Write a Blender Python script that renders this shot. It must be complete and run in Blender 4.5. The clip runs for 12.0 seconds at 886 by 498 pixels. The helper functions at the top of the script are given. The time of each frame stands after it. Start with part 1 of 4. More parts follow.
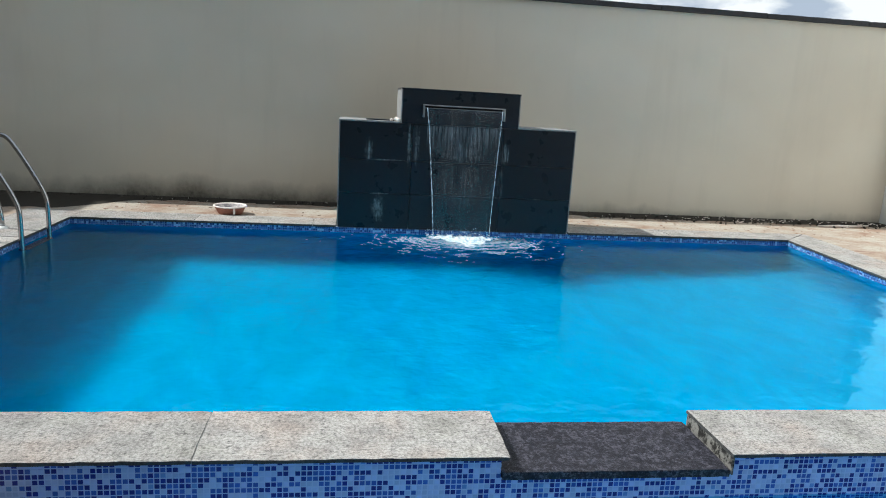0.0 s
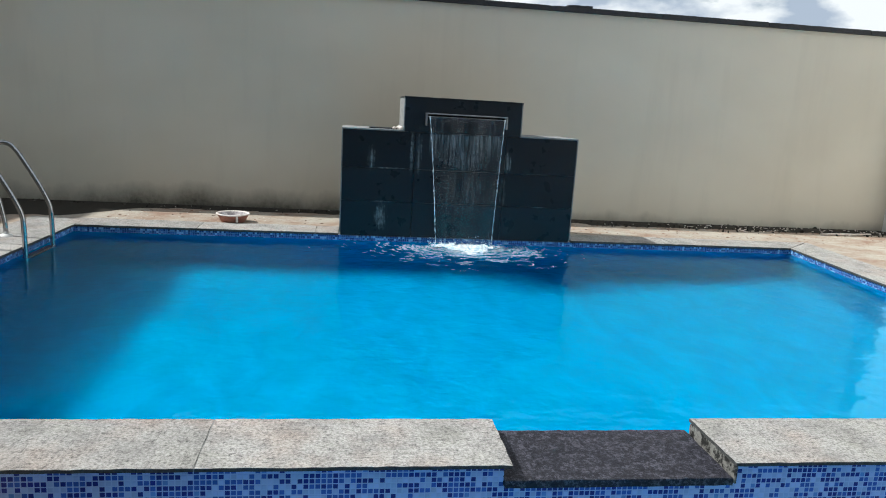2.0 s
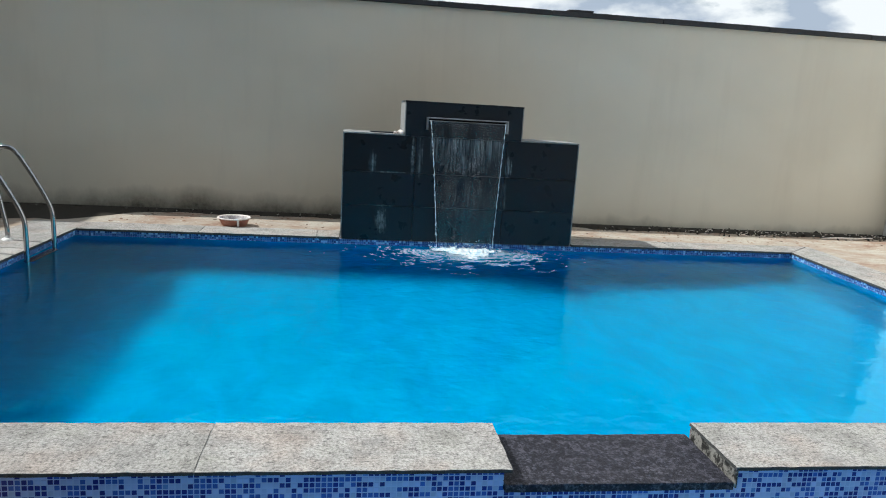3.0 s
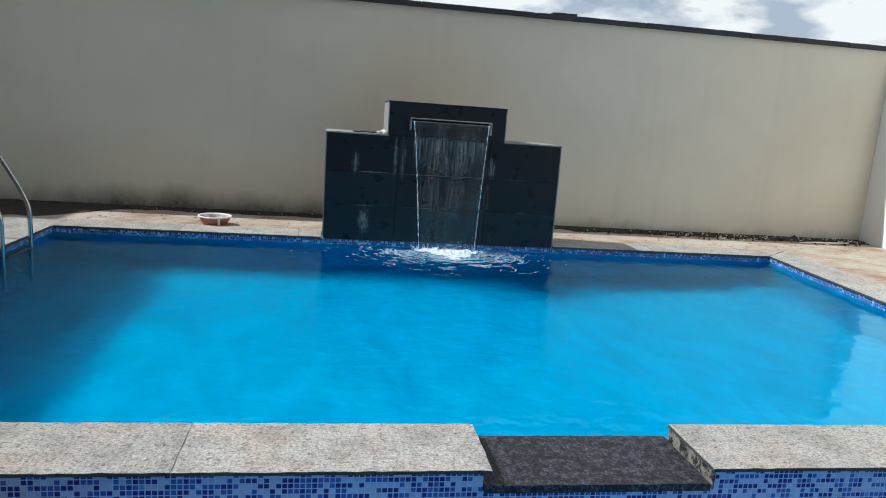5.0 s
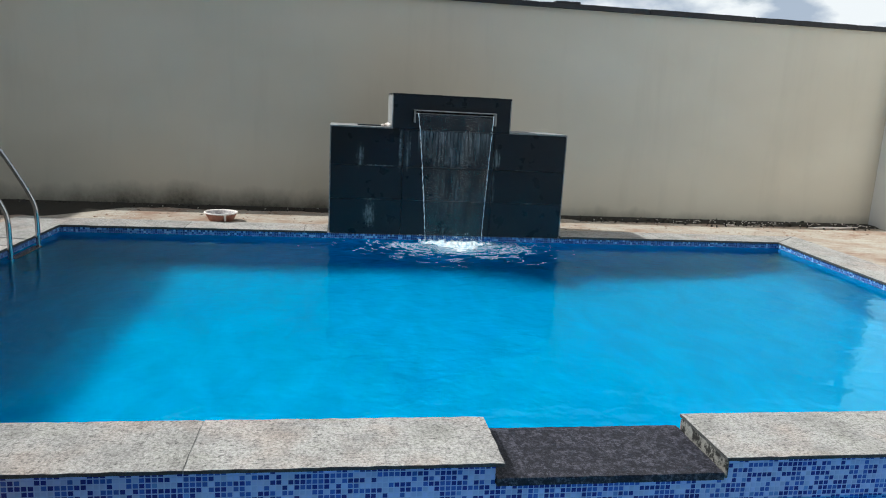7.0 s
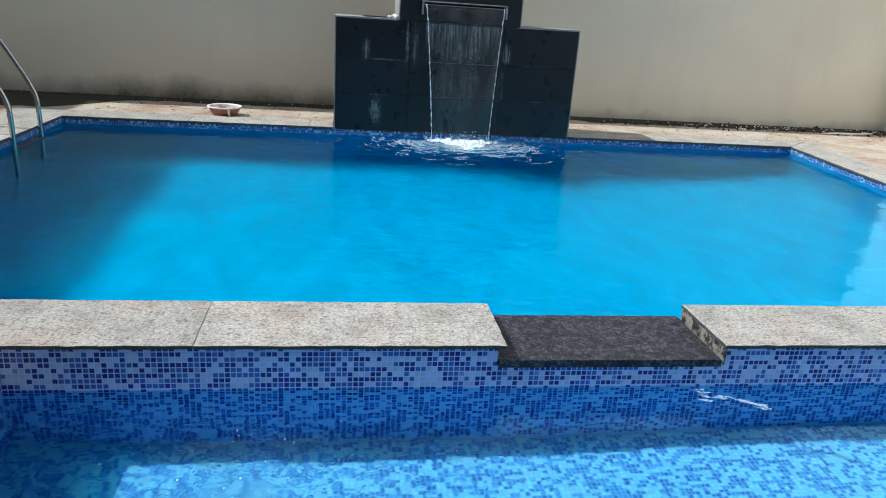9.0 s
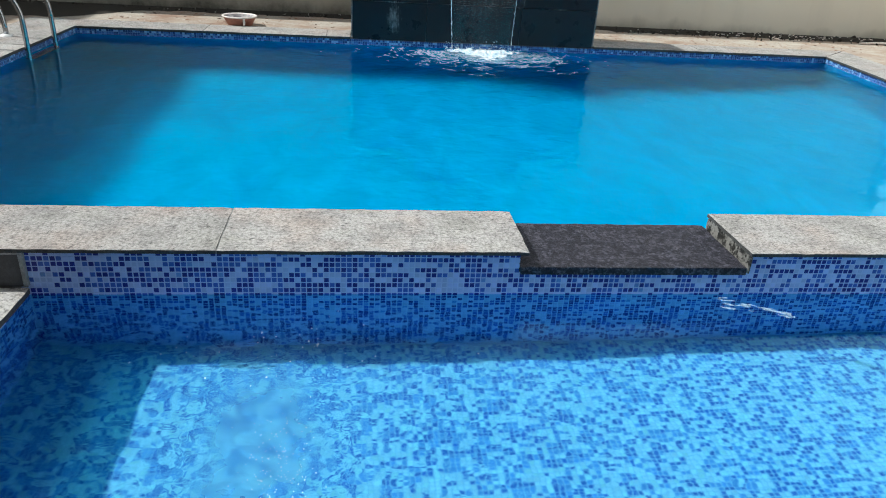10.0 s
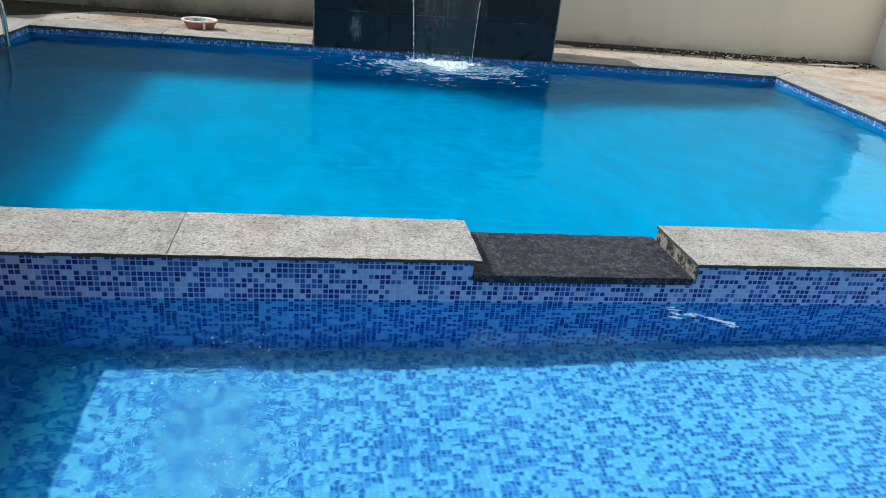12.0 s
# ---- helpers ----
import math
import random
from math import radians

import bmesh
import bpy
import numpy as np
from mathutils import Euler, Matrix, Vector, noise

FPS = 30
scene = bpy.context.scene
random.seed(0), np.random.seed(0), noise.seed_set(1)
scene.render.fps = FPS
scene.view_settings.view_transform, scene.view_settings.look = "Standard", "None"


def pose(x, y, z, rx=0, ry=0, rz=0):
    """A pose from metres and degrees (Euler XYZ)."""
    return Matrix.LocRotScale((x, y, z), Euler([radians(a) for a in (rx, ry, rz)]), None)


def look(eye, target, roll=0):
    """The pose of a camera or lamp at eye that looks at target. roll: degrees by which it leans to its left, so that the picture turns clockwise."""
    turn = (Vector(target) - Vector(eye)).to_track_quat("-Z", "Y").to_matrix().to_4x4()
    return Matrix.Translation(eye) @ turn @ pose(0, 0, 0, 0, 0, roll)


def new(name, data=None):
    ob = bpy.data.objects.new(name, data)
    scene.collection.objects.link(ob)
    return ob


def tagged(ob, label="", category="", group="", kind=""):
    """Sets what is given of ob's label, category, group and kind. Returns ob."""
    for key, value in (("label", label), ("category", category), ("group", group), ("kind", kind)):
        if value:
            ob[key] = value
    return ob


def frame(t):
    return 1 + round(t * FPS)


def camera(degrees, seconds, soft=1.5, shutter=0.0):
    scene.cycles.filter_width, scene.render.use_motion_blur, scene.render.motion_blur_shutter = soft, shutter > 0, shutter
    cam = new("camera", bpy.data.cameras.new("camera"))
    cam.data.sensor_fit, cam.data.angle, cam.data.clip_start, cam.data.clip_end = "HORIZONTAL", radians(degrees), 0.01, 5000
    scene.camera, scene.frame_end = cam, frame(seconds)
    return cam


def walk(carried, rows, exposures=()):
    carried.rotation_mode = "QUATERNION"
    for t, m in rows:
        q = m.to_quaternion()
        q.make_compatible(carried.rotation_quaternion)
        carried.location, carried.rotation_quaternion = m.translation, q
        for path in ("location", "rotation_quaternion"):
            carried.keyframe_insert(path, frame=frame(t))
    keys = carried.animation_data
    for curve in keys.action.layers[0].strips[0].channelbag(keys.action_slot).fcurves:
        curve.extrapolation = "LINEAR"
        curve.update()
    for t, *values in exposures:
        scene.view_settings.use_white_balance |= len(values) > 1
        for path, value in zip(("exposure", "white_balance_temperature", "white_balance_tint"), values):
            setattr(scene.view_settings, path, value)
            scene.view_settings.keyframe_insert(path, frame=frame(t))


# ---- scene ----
cam = camera(64.0, 12.0, soft=1.0)
EXPOSURE = 0.05
PATH = [
    (0, (-0.689, -2.574, 1.397), (-0.416, -0.635, 0.988), 3.3),
    (0.5, (-0.688, -2.577, 1.4), (-0.423, -0.635, 1.001), 3.2),
    (1, (-0.693, -2.578, 1.399), (-0.423, -0.635, 1.008), 3.3),
    (1.5, (-0.692, -2.582, 1.398), (-0.424, -0.639, 1.007), 3.3),
    (2, (-0.691, -2.58, 1.397), (-0.425, -0.636, 1.01), 3.3),
    (2.5, (-0.691, -2.58, 1.399), (-0.422, -0.636, 1.015), 3.5),
    (3, (-0.687, -2.586, 1.398), (-0.425, -0.639, 1.022), 3.3),
    (5, (-0.684, -2.584, 1.398), (-0.373, -0.643, 1.027), 4.1),
    (5.5, (-0.69, -2.57, 1.395), (-0.357, -0.634, 1.02), 4.6),
    (6, (-0.686, -2.565, 1.394), (-0.373, -0.63, 0.996), 3.9),
    (6.5, (-0.69, -2.562, 1.398), (-0.4, -0.623, 1.004), 3.0),
    (8.5, (-0.685, -2.578, 1.39), (-0.377, -0.645, 0.98), 3.1),
    (9, (-0.688, -2.57, 1.305), (-0.403, -0.699, 0.658), 3.9),
    (9.5, (-0.695, -2.556, 1.255), (-0.459, -0.749, 0.43), 3.7),
    (10, (-0.695, -2.558, 1.238), (-0.46, -0.767, 0.38), 3.6),
    (10.5, (-0.687, -2.59, 1.233), (-0.478, -0.808, 0.35), 3.3),
    (11, (-0.688, -2.593, 1.234), (-0.442, -0.804, 0.375), 3.2),
    (11.5, (-0.678, -2.587, 1.235), (-0.397, -0.802, 0.379), 3.6),
    (12, (-0.663, -2.587, 1.241), (-0.324, -0.797, 0.416), 5.7),
]
walk(cam, [(t, look(eye, target, roll)) for t, eye, target, roll in PATH], exposures=((0.0, EXPOSURE + 0.07, 6180.0, 5.0), (1.5, EXPOSURE + 0.04, 6180.0, 5.0), (3.0, EXPOSURE, 6180.0, 5.0), (5.5, EXPOSURE - 0.06, 6180.0, 5.0), (8.5, EXPOSURE - 0.02, 6180.0, 5.0), (9.0, EXPOSURE + 0.11, 6180.0, 5.0), (9.5, EXPOSURE + 0.05, 6180.0, 5.0), (10.5, EXPOSURE, 6180.0, 5.0), (12.0, EXPOSURE - 0.03, 6180.0, 5.0)))

# ---- world and sun ----
SUN_TO = Vector((-0.92, 0.155, 1.0)).normalized()
sun = new("sun", bpy.data.lights.new("sun", "SUN"))
sun.data.energy, sun.data.angle, sun.data.color = 4.7, radians(0.55), (1.0, 0.97, 0.93)
sun.matrix_world = look(SUN_TO * 40, (0, 0, 0))

world = bpy.data.worlds.new("sky")
scene.world = world
world.use_nodes = True
wt = world.node_tree
wt.nodes.clear()
w_out = wt.nodes.new("ShaderNodeOutputWorld")
w_bg = wt.nodes.new("ShaderNodeBackground")
w_sky = wt.nodes.new("ShaderNodeTexSky")
w_sky.sky_type, w_sky.sun_disc = "NISHITA", False
w_sky.sun_elevation = math.asin(SUN_TO.z)
w_sky.sun_rotation = math.atan2(SUN_TO.x, SUN_TO.y)
w_co = wt.nodes.new("ShaderNodeTexCoord")
w_map = wt.nodes.new("ShaderNodeMapping")
w_map.inputs["Scale"].default_value = (1.0, 1.0, 2.2)
w_no = wt.nodes.new("ShaderNodeTexNoise")
w_no.inputs["Scale"].default_value, w_no.inputs["Detail"].default_value = 4.2, 8.0
w_no.inputs["Roughness"].default_value = 0.56
w_ra = wt.nodes.new("ShaderNodeValToRGB")
w_ra.color_ramp.elements[0].position, w_ra.color_ramp.elements[1].position = 0.37, 0.46
w_no2 = wt.nodes.new("ShaderNodeTexNoise")
w_no2.inputs["Scale"].default_value, w_no2.inputs["Detail"].default_value = 8.0, 7.0
w_ra2 = wt.nodes.new("ShaderNodeValToRGB")
w_ra2.color_ramp.elements[0].position, w_ra2.color_ramp.elements[1].position = 0.42, 0.55
w_ra2.color_ramp.elements[0].color, w_ra2.color_ramp.elements[1].color = (6.0, 6.8, 8.2, 1), (12.6, 12.6, 12.7, 1)
w_mix = wt.nodes.new("ShaderNodeMix")
w_mix.data_type = "RGBA"
wt.links.new(w_co.outputs["Generated"], w_map.inputs["Vector"])
wt.links.new(w_map.outputs[0], w_no.inputs["Vector"])
wt.links.new(w_map.outputs[0], w_no2.inputs["Vector"])
wt.links.new(w_no.outputs["Fac"], w_ra.inputs[0])
wt.links.new(w_no2.outputs["Fac"], w_ra2.inputs[0])
wt.links.new(w_ra.outputs["Color"], w_mix.inputs["Factor"])
wt.links.new(w_sky.outputs[0], w_mix.inputs["A"])
wt.links.new(w_ra2.outputs["Color"], w_mix.inputs["B"])
wt.links.new(w_mix.outputs["Result"], w_bg.inputs["Color"])
w_bg.inputs["Strength"].default_value = 0.074
wt.links.new(w_bg.outputs[0], w_out.inputs[0])


# ---- materials ----
def material(name, color=(0.5, 0.5, 0.5), rough=0.6, metal=0.0, spec=0.5):
    m = bpy.data.materials.new(name)
    m.use_nodes = True
    b = m.node_tree.nodes["Principled BSDF"]
    b.inputs["Base Color"].default_value = (*color, 1)
    b.inputs["Roughness"].default_value, b.inputs["Metallic"].default_value = rough, metal
    b.inputs["Specular IOR Level"].default_value = spec
    return m, m.node_tree, b


def node(nt, kind, ins=(), **props):
    """A node; ins: pairs of an input and a value or a socket."""
    nd = nt.nodes.new("ShaderNode" + kind)
    for key, value in props.items():
        setattr(nd, key, value)
    for key, value in ins:
        if isinstance(value, bpy.types.NodeSocket):
            nt.links.new(value, nd.inputs[key])
        else:
            nd.inputs[key].default_value = value
    return nd


def place(nt, scale=(1, 1, 1), shift=(0, 0, 0)):
    g = node(nt, "NewGeometry")
    return node(nt, "Mapping", [("Vector", g.outputs["Position"]), ("Scale", scale), ("Location", shift)]).outputs[0]


def noise_tex(nt, vec, scale, detail=3.0, rough=0.5, distort=0.0):
    return node(nt, "TexNoise", [("Vector", vec), ("Scale", scale), ("Detail", detail), ("Roughness", rough), ("Distortion", distort)]).outputs["Fac"]


def ramp(nt, fac, stops, constant=False):
    r = node(nt, "ValToRGB", [(0, fac)])
    r.color_ramp.interpolation = "CONSTANT" if constant else "LINEAR"
    while len(r.color_ramp.elements) < len(stops):
        r.color_ramp.elements.new(0.5)
    for e, (p, c) in zip(r.color_ramp.elements, stops):
        e.position = p
        e.color = (*c, 1) if isinstance(c, tuple) else (c, c, c, 1)
    return r.outputs["Color"]


def mix(nt, fac, a, b, mode="MIX"):
    nd = node(nt, "Mix", data_type="RGBA", blend_type=mode)
    for key, value in (("Factor", fac), ("A", a), ("B", b)):
        if isinstance(value, bpy.types.NodeSocket):
            nt.links.new(value, nd.inputs[key])
        else:
            nd.inputs[key].default_value = (*value, 1) if isinstance(value, tuple) else value
    return nd.outputs["Result"]


def calc(nt, op, a, b=0.0, clamp=False):
    return node(nt, "Math", [(0, a), (1, b)], operation=op, use_clamp=clamp).outputs[0]


def bump(nt, bsdf, height, strength=0.3, distance=0.01):
    nd = node(nt, "Bump", [("Height", height), ("Strength", strength), ("Distance", distance)])
    nt.links.new(nd.outputs[0], bsdf.inputs["Normal"])
    return nd


def stone(name, stops, grain=160.0, rough=0.85, pits=0.5, vary=0.12, spec=0.3, lines=(10, 70, 30), tints=None):
    """Rough-sawn or flamed stone: speckle, broad blotches, pitted relief, each slab a little different."""
    m, nt, b = material(name, rough=rough, spec=spec)
    p = place(nt)
    fine = noise_tex(nt, p, grain, 4, 0.75)
    coarse = noise_tex(nt, p, grain * 0.33, 4, 0.7)
    broad = noise_tex(nt, p, 4.5, 4, 0.6)
    scratch = noise_tex(nt, place(nt, lines), 1.0, 5, 0.7)
    cross = noise_tex(nt, place(nt, (lines[1], lines[0], lines[2])), 1.0, 5, 0.7)
    rnd = node(nt, "ObjectInfo").outputs["Random"]
    pick = calc(nt, "GREATER_THAN", rnd, 0.5)
    saw = calc(nt, "ADD", calc(nt, "MULTIPLY", scratch, pick), calc(nt, "MULTIPLY", cross, calc(nt, "SUBTRACT", 1.0, pick)))
    dark = tuple(c * 0.4 for c in stops[0][1])
    base = ramp(nt, calc(nt, "ADD", calc(nt, "MULTIPLY", fine, 0.6), calc(nt, "MULTIPLY", coarse, 0.4)), stops)
    if tints:
        patch = noise_tex(nt, place(nt, (1, 1, 1), (3.1, 1.7, 0)), 2.6, 3, 0.6)
        base = mix(nt, calc(nt, "MULTIPLY", calc(nt, "SUBTRACT", patch, 0.48, True), 3.0, True), base, tints[0], "OVERLAY")
        base = mix(nt, calc(nt, "MULTIPLY", calc(nt, "SUBTRACT", 0.48, patch, True), 3.0, True), base, tints[1], "OVERLAY")
    base = mix(nt, calc(nt, "MULTIPLY", calc(nt, "SUBTRACT", 0.56, broad, True), 1.6, True), base, tuple(c * 0.8 for c in stops[0][1]))
    base = mix(nt, calc(nt, "MULTIPLY", calc(nt, "SUBTRACT", saw, 0.58, True), 6.0 * pits, True), base, dark)
    base = mix(nt, calc(nt, "MULTIPLY", calc(nt, "SUBTRACT", coarse, 0.56, True), 5.0 * pits, True), base, dark)
    gain = calc(nt, "ADD", calc(nt, "MULTIPLY", rnd, 2 * vary), 1 - vary)
    hsv = node(nt, "HueSaturation", [("Color", base), ("Value", gain)])
    nt.links.new(hsv.outputs[0], b.inputs["Base Color"])
    h = calc(nt, "SUBTRACT", calc(nt, "MULTIPLY", fine, 0.8), calc(nt, "MULTIPLY", saw, pits))
    bump(nt, b, h, 0.8, 0.006)
    return m


M_COPING = stone("flamed_granite", [(0.37, (0.10, 0.097, 0.092)), (0.475, (0.33, 0.312, 0.296)), (0.585, (0.53, 0.51, 0.485))], grain=74, pits=0.85, lines=(14, 60, 30), tints=((0.47, 0.40, 0.36), (0.37, 0.38, 0.335)))
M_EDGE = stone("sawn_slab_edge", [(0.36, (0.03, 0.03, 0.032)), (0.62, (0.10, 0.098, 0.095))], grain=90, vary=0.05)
M_WEIR = stone("dark_granite_rough", [(0.42, (0.008, 0.008, 0.013)), (0.51, (0.024, 0.023, 0.033)), (0.59, (0.115, 0.112, 0.14))], grain=78, rough=0.6, vary=0.02, pits=0.6)
M_LEDGE = stone("sawn_granite", [(0.38, (0.17, 0.17, 0.17)), (0.62, (0.42, 0.42, 0.41))], grain=60, vary=0.1)
M_CAP = stone("wall_cap_stone", [(0.35, (0.03, 0.03, 0.033)), (0.65, (0.065, 0.065, 0.07))], grain=40, vary=0.1)
M_MORTAR = stone("grey_mortar", [(0.35, (0.2, 0.2, 0.19)), (0.65, (0.34, 0.33, 0.31))], grain=50, vary=0.02)
M_RISER = stone("riser_granite", [(0.35, (0.045, 0.045, 0.048)), (0.65, (0.085, 0.085, 0.09))], grain=90, rough=0.5, vary=0.05)
M_END = stone("slab_end_stone", [(0.46, (0.018, 0.017, 0.016)), (0.54, (0.26, 0.25, 0.23))], grain=24, vary=0.02)


def deck_material():
    m, nt, b = material("deck_stone", rough=0.9, spec=0.2)
    broad = noise_tex(nt, place(nt), 1.6, 5, 0.65)
    fine = noise_tex(nt, place(nt), 38, 4, 0.7)
    c = ramp(nt, broad, [(0.36, (0.29, 0.19, 0.14)), (0.46, (0.36, 0.285, 0.225)), (0.58, (0.42, 0.375, 0.315))])
    c = mix(nt, calc(nt, "MULTIPLY", calc(nt, "SUBTRACT", fine, 0.5, True), 3.2, True), c, (0.17, 0.115, 0.08))
    streak = noise_tex(nt, place(nt, (2.0, 12, 1)), 1.3, 3, 0.6)
    c = mix(nt, calc(nt, "MULTIPLY", calc(nt, "SUBTRACT", streak, 0.55, True), 4.0, True), c, (0.55, 0.51, 0.44))
    nt.links.new(c, b.inputs["Base Color"])
    bump(nt, b, calc(nt, "ADD", fine, broad), 0.5, 0.01)
    return m


def plaster_material(name, color, dark, foot):
    """Painted plaster: faint roller blotches, rain marks and, with foot, ragged mould and painted shade along its foot.
    """
    m, nt, b = material(name, color, 0.75, spec=0.25)
    blot = noise_tex(nt, place(nt, (0.6, 0.6, 0.9)), 0.9, 3, 0.5)
    runs = noise_tex(nt, place(nt, (3.0, 3.0, 0.35)), 1.2, 4, 0.6)
    fine = noise_tex(nt, place(nt), 90, 3, 0.6)
    c = mix(nt, ramp(nt, blot, [(0.35, 0.0), (0.7, 1.0)]), color, dark)
    c = mix(nt, calc(nt, "MULTIPLY", calc(nt, "SUBTRACT", runs, 0.52, True), 0.9, True), c, tuple(0.8 * v for v in dark))
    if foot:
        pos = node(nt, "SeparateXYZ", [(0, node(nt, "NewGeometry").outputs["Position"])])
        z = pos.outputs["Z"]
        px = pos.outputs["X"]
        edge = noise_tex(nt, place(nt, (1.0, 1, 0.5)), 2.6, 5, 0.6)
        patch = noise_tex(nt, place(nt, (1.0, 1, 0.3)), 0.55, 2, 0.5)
        # mould and painted shade: deep on the west half, a low line east
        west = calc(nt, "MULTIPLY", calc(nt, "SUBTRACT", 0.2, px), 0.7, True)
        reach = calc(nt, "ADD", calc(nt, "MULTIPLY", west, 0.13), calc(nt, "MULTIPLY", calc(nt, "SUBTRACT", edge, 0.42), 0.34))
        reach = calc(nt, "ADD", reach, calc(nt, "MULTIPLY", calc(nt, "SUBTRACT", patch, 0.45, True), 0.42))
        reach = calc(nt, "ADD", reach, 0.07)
        damp_shade = calc(nt, "MULTIPLY", calc(nt, "SUBTRACT", reach, z, True), 3.4, True)
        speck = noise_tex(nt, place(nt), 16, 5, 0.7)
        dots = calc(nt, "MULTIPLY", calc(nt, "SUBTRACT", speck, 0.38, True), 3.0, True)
        mould_shade = calc(nt, "MULTIPLY", damp_shade, calc(nt, "ADD", calc(nt, "MULTIPLY", dots, 0.25), 0.68), True)
        c = mix(nt, mould_shade, c, (0.045, 0.045, 0.035))
    nt.links.new(c, b.inputs["Base Color"])
    bump(nt, b, calc(nt, "ADD", fine, calc(nt, "MULTIPLY", blot, 1.5)), 0.25, 0.004)
    return m


M_DECK = deck_material()
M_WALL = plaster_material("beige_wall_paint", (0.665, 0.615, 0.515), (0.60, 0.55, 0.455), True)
M_WHITE = plaster_material("white_wall_paint", (0.87, 0.87, 0.85), (0.82, 0.82, 0.80), False)

# for unseen added walls, dark so that little light bounces to the left
M_DARK_BLOCKER = plaster_material("dark_blocker_paint", (0.07, 0.075, 0.075), (0.05, 0.055, 0.055), False)
# for the unseen blocks added behind the camera
M_GREY_BLOCKER = plaster_material("grey_blocker_paint", (0.17, 0.18, 0.18), (0.13, 0.14, 0.14), False)

PITCH = 0.0232
TONES = [("light", (0.38, 0.465, 0.71)), ("mid", (0.05, 0.11, 0.42)), ("deep", (0.016, 0.024, 0.22)), ("sky", (0.14, 0.26, 0.56))]


def tile_material(name, color):
    m, nt, b = material("mosaic_" + name, color, 0.35, spec=0.2)
    g = node(nt, "NewGeometry").outputs["Random Per Island"]
    o = node(nt, "ObjectInfo").outputs["Random"]
    r = calc(nt, "FRACT", calc(nt, "ADD", g, o))
    hsv = node(nt, "HueSaturation", [("Color", (*color, 1)), ("Value", calc(nt, "ADD", calc(nt, "MULTIPLY", r, 0.24), 0.88))])
    cloud = noise_tex(nt, place(nt), 160, 2, 0.5)
    nt.links.new(mix(nt, calc(nt, "MULTIPLY", cloud, 0.03), hsv.outputs[0], (0.5, 0.6, 0.75)), b.inputs["Base Color"])
    return m


M_TILES = [tile_material(n, c) for n, c in TONES]
FLOOR_TONES = [("pale", (0.44, 0.535, 0.68)), ("blue", (0.045, 0.115, 0.40)), ("teal", (0.42, 0.56, 0.635)), ("azure", (0.11, 0.24, 0.55))]
M_FLOOR_TILES = [tile_material(n, c) for n, c in FLOOR_TONES]
M_FLOOR_GROUT = material("floor_grout", (0.30, 0.41, 0.62), 0.9)[0]
M_GROUT = material("mosaic_grout", (0.43, 0.51, 0.73), 0.9)[0]


def mosaic_material(name, u, v, pale=0.0, tones=[c for n, c in TONES], grout=(0.43, 0.51, 0.73)):
    """Mosaic for surfaces far off: cells of random tone with grout lines, along two world axes."""
    m, nt, b = material(name, rough=0.35, spec=0.2)
    pos = node(nt, "SeparateXYZ", [(0, place(nt, (1 / PITCH,) * 3))])
    cells, lines = [], []
    for axis in (u, v):
        s = pos.outputs[axis]
        cells.append(calc(nt, "FLOOR", s))
        f = calc(nt, "ABSOLUTE", calc(nt, "SUBTRACT", calc(nt, "FRACT", s), 0.5))
        lines.append(calc(nt, "GREATER_THAN", f, 0.44))
    cell = node(nt, "CombineXYZ", [(0, cells[0]), (1, cells[1])]).outputs[0]
    rnd = node(nt, "TexWhiteNoise", [("Vector", cell)], noise_dimensions="3D").outputs["Value"]
    cluster = noise_tex(nt, cell, 0.35, 1, 0.5)
    pick = calc(nt, "ADD", calc(nt, "MULTIPLY", rnd, 0.7), calc(nt, "MULTIPLY", cluster, 0.45))
    tone = ramp(nt, pick, [(0.0, tones[0]), (0.31 + pale, tones[3]), (0.38 + pale, tones[1]), (0.58 + pale, tones[2])], True)
    c = mix(nt, calc(nt, "MAXIMUM", lines[0], lines[1]), tone, grout)
    nt.links.new(c, b.inputs["Base Color"])
    return m


M_MOS_XZ = mosaic_material("mosaic_across", "X", "Z")
M_MOS_YZ = mosaic_material("mosaic_along", "Y", "Z")
M_MOS_XY = mosaic_material("mosaic_floor", "X", "Y", 0.27)
BAND = [(0.26, 0.44, 0.66), (0.05, 0.14, 0.38), (0.018, 0.055, 0.20), (0.12, 0.28, 0.53)]
M_BAND_XZ = mosaic_material("dark_mosaic_across", "X", "Z", 0.0, BAND, (0.18, 0.32, 0.50))
M_BAND_YZ = mosaic_material("dark_mosaic_along", "Y", "Z", 0.0, BAND, (0.18, 0.32, 0.50))


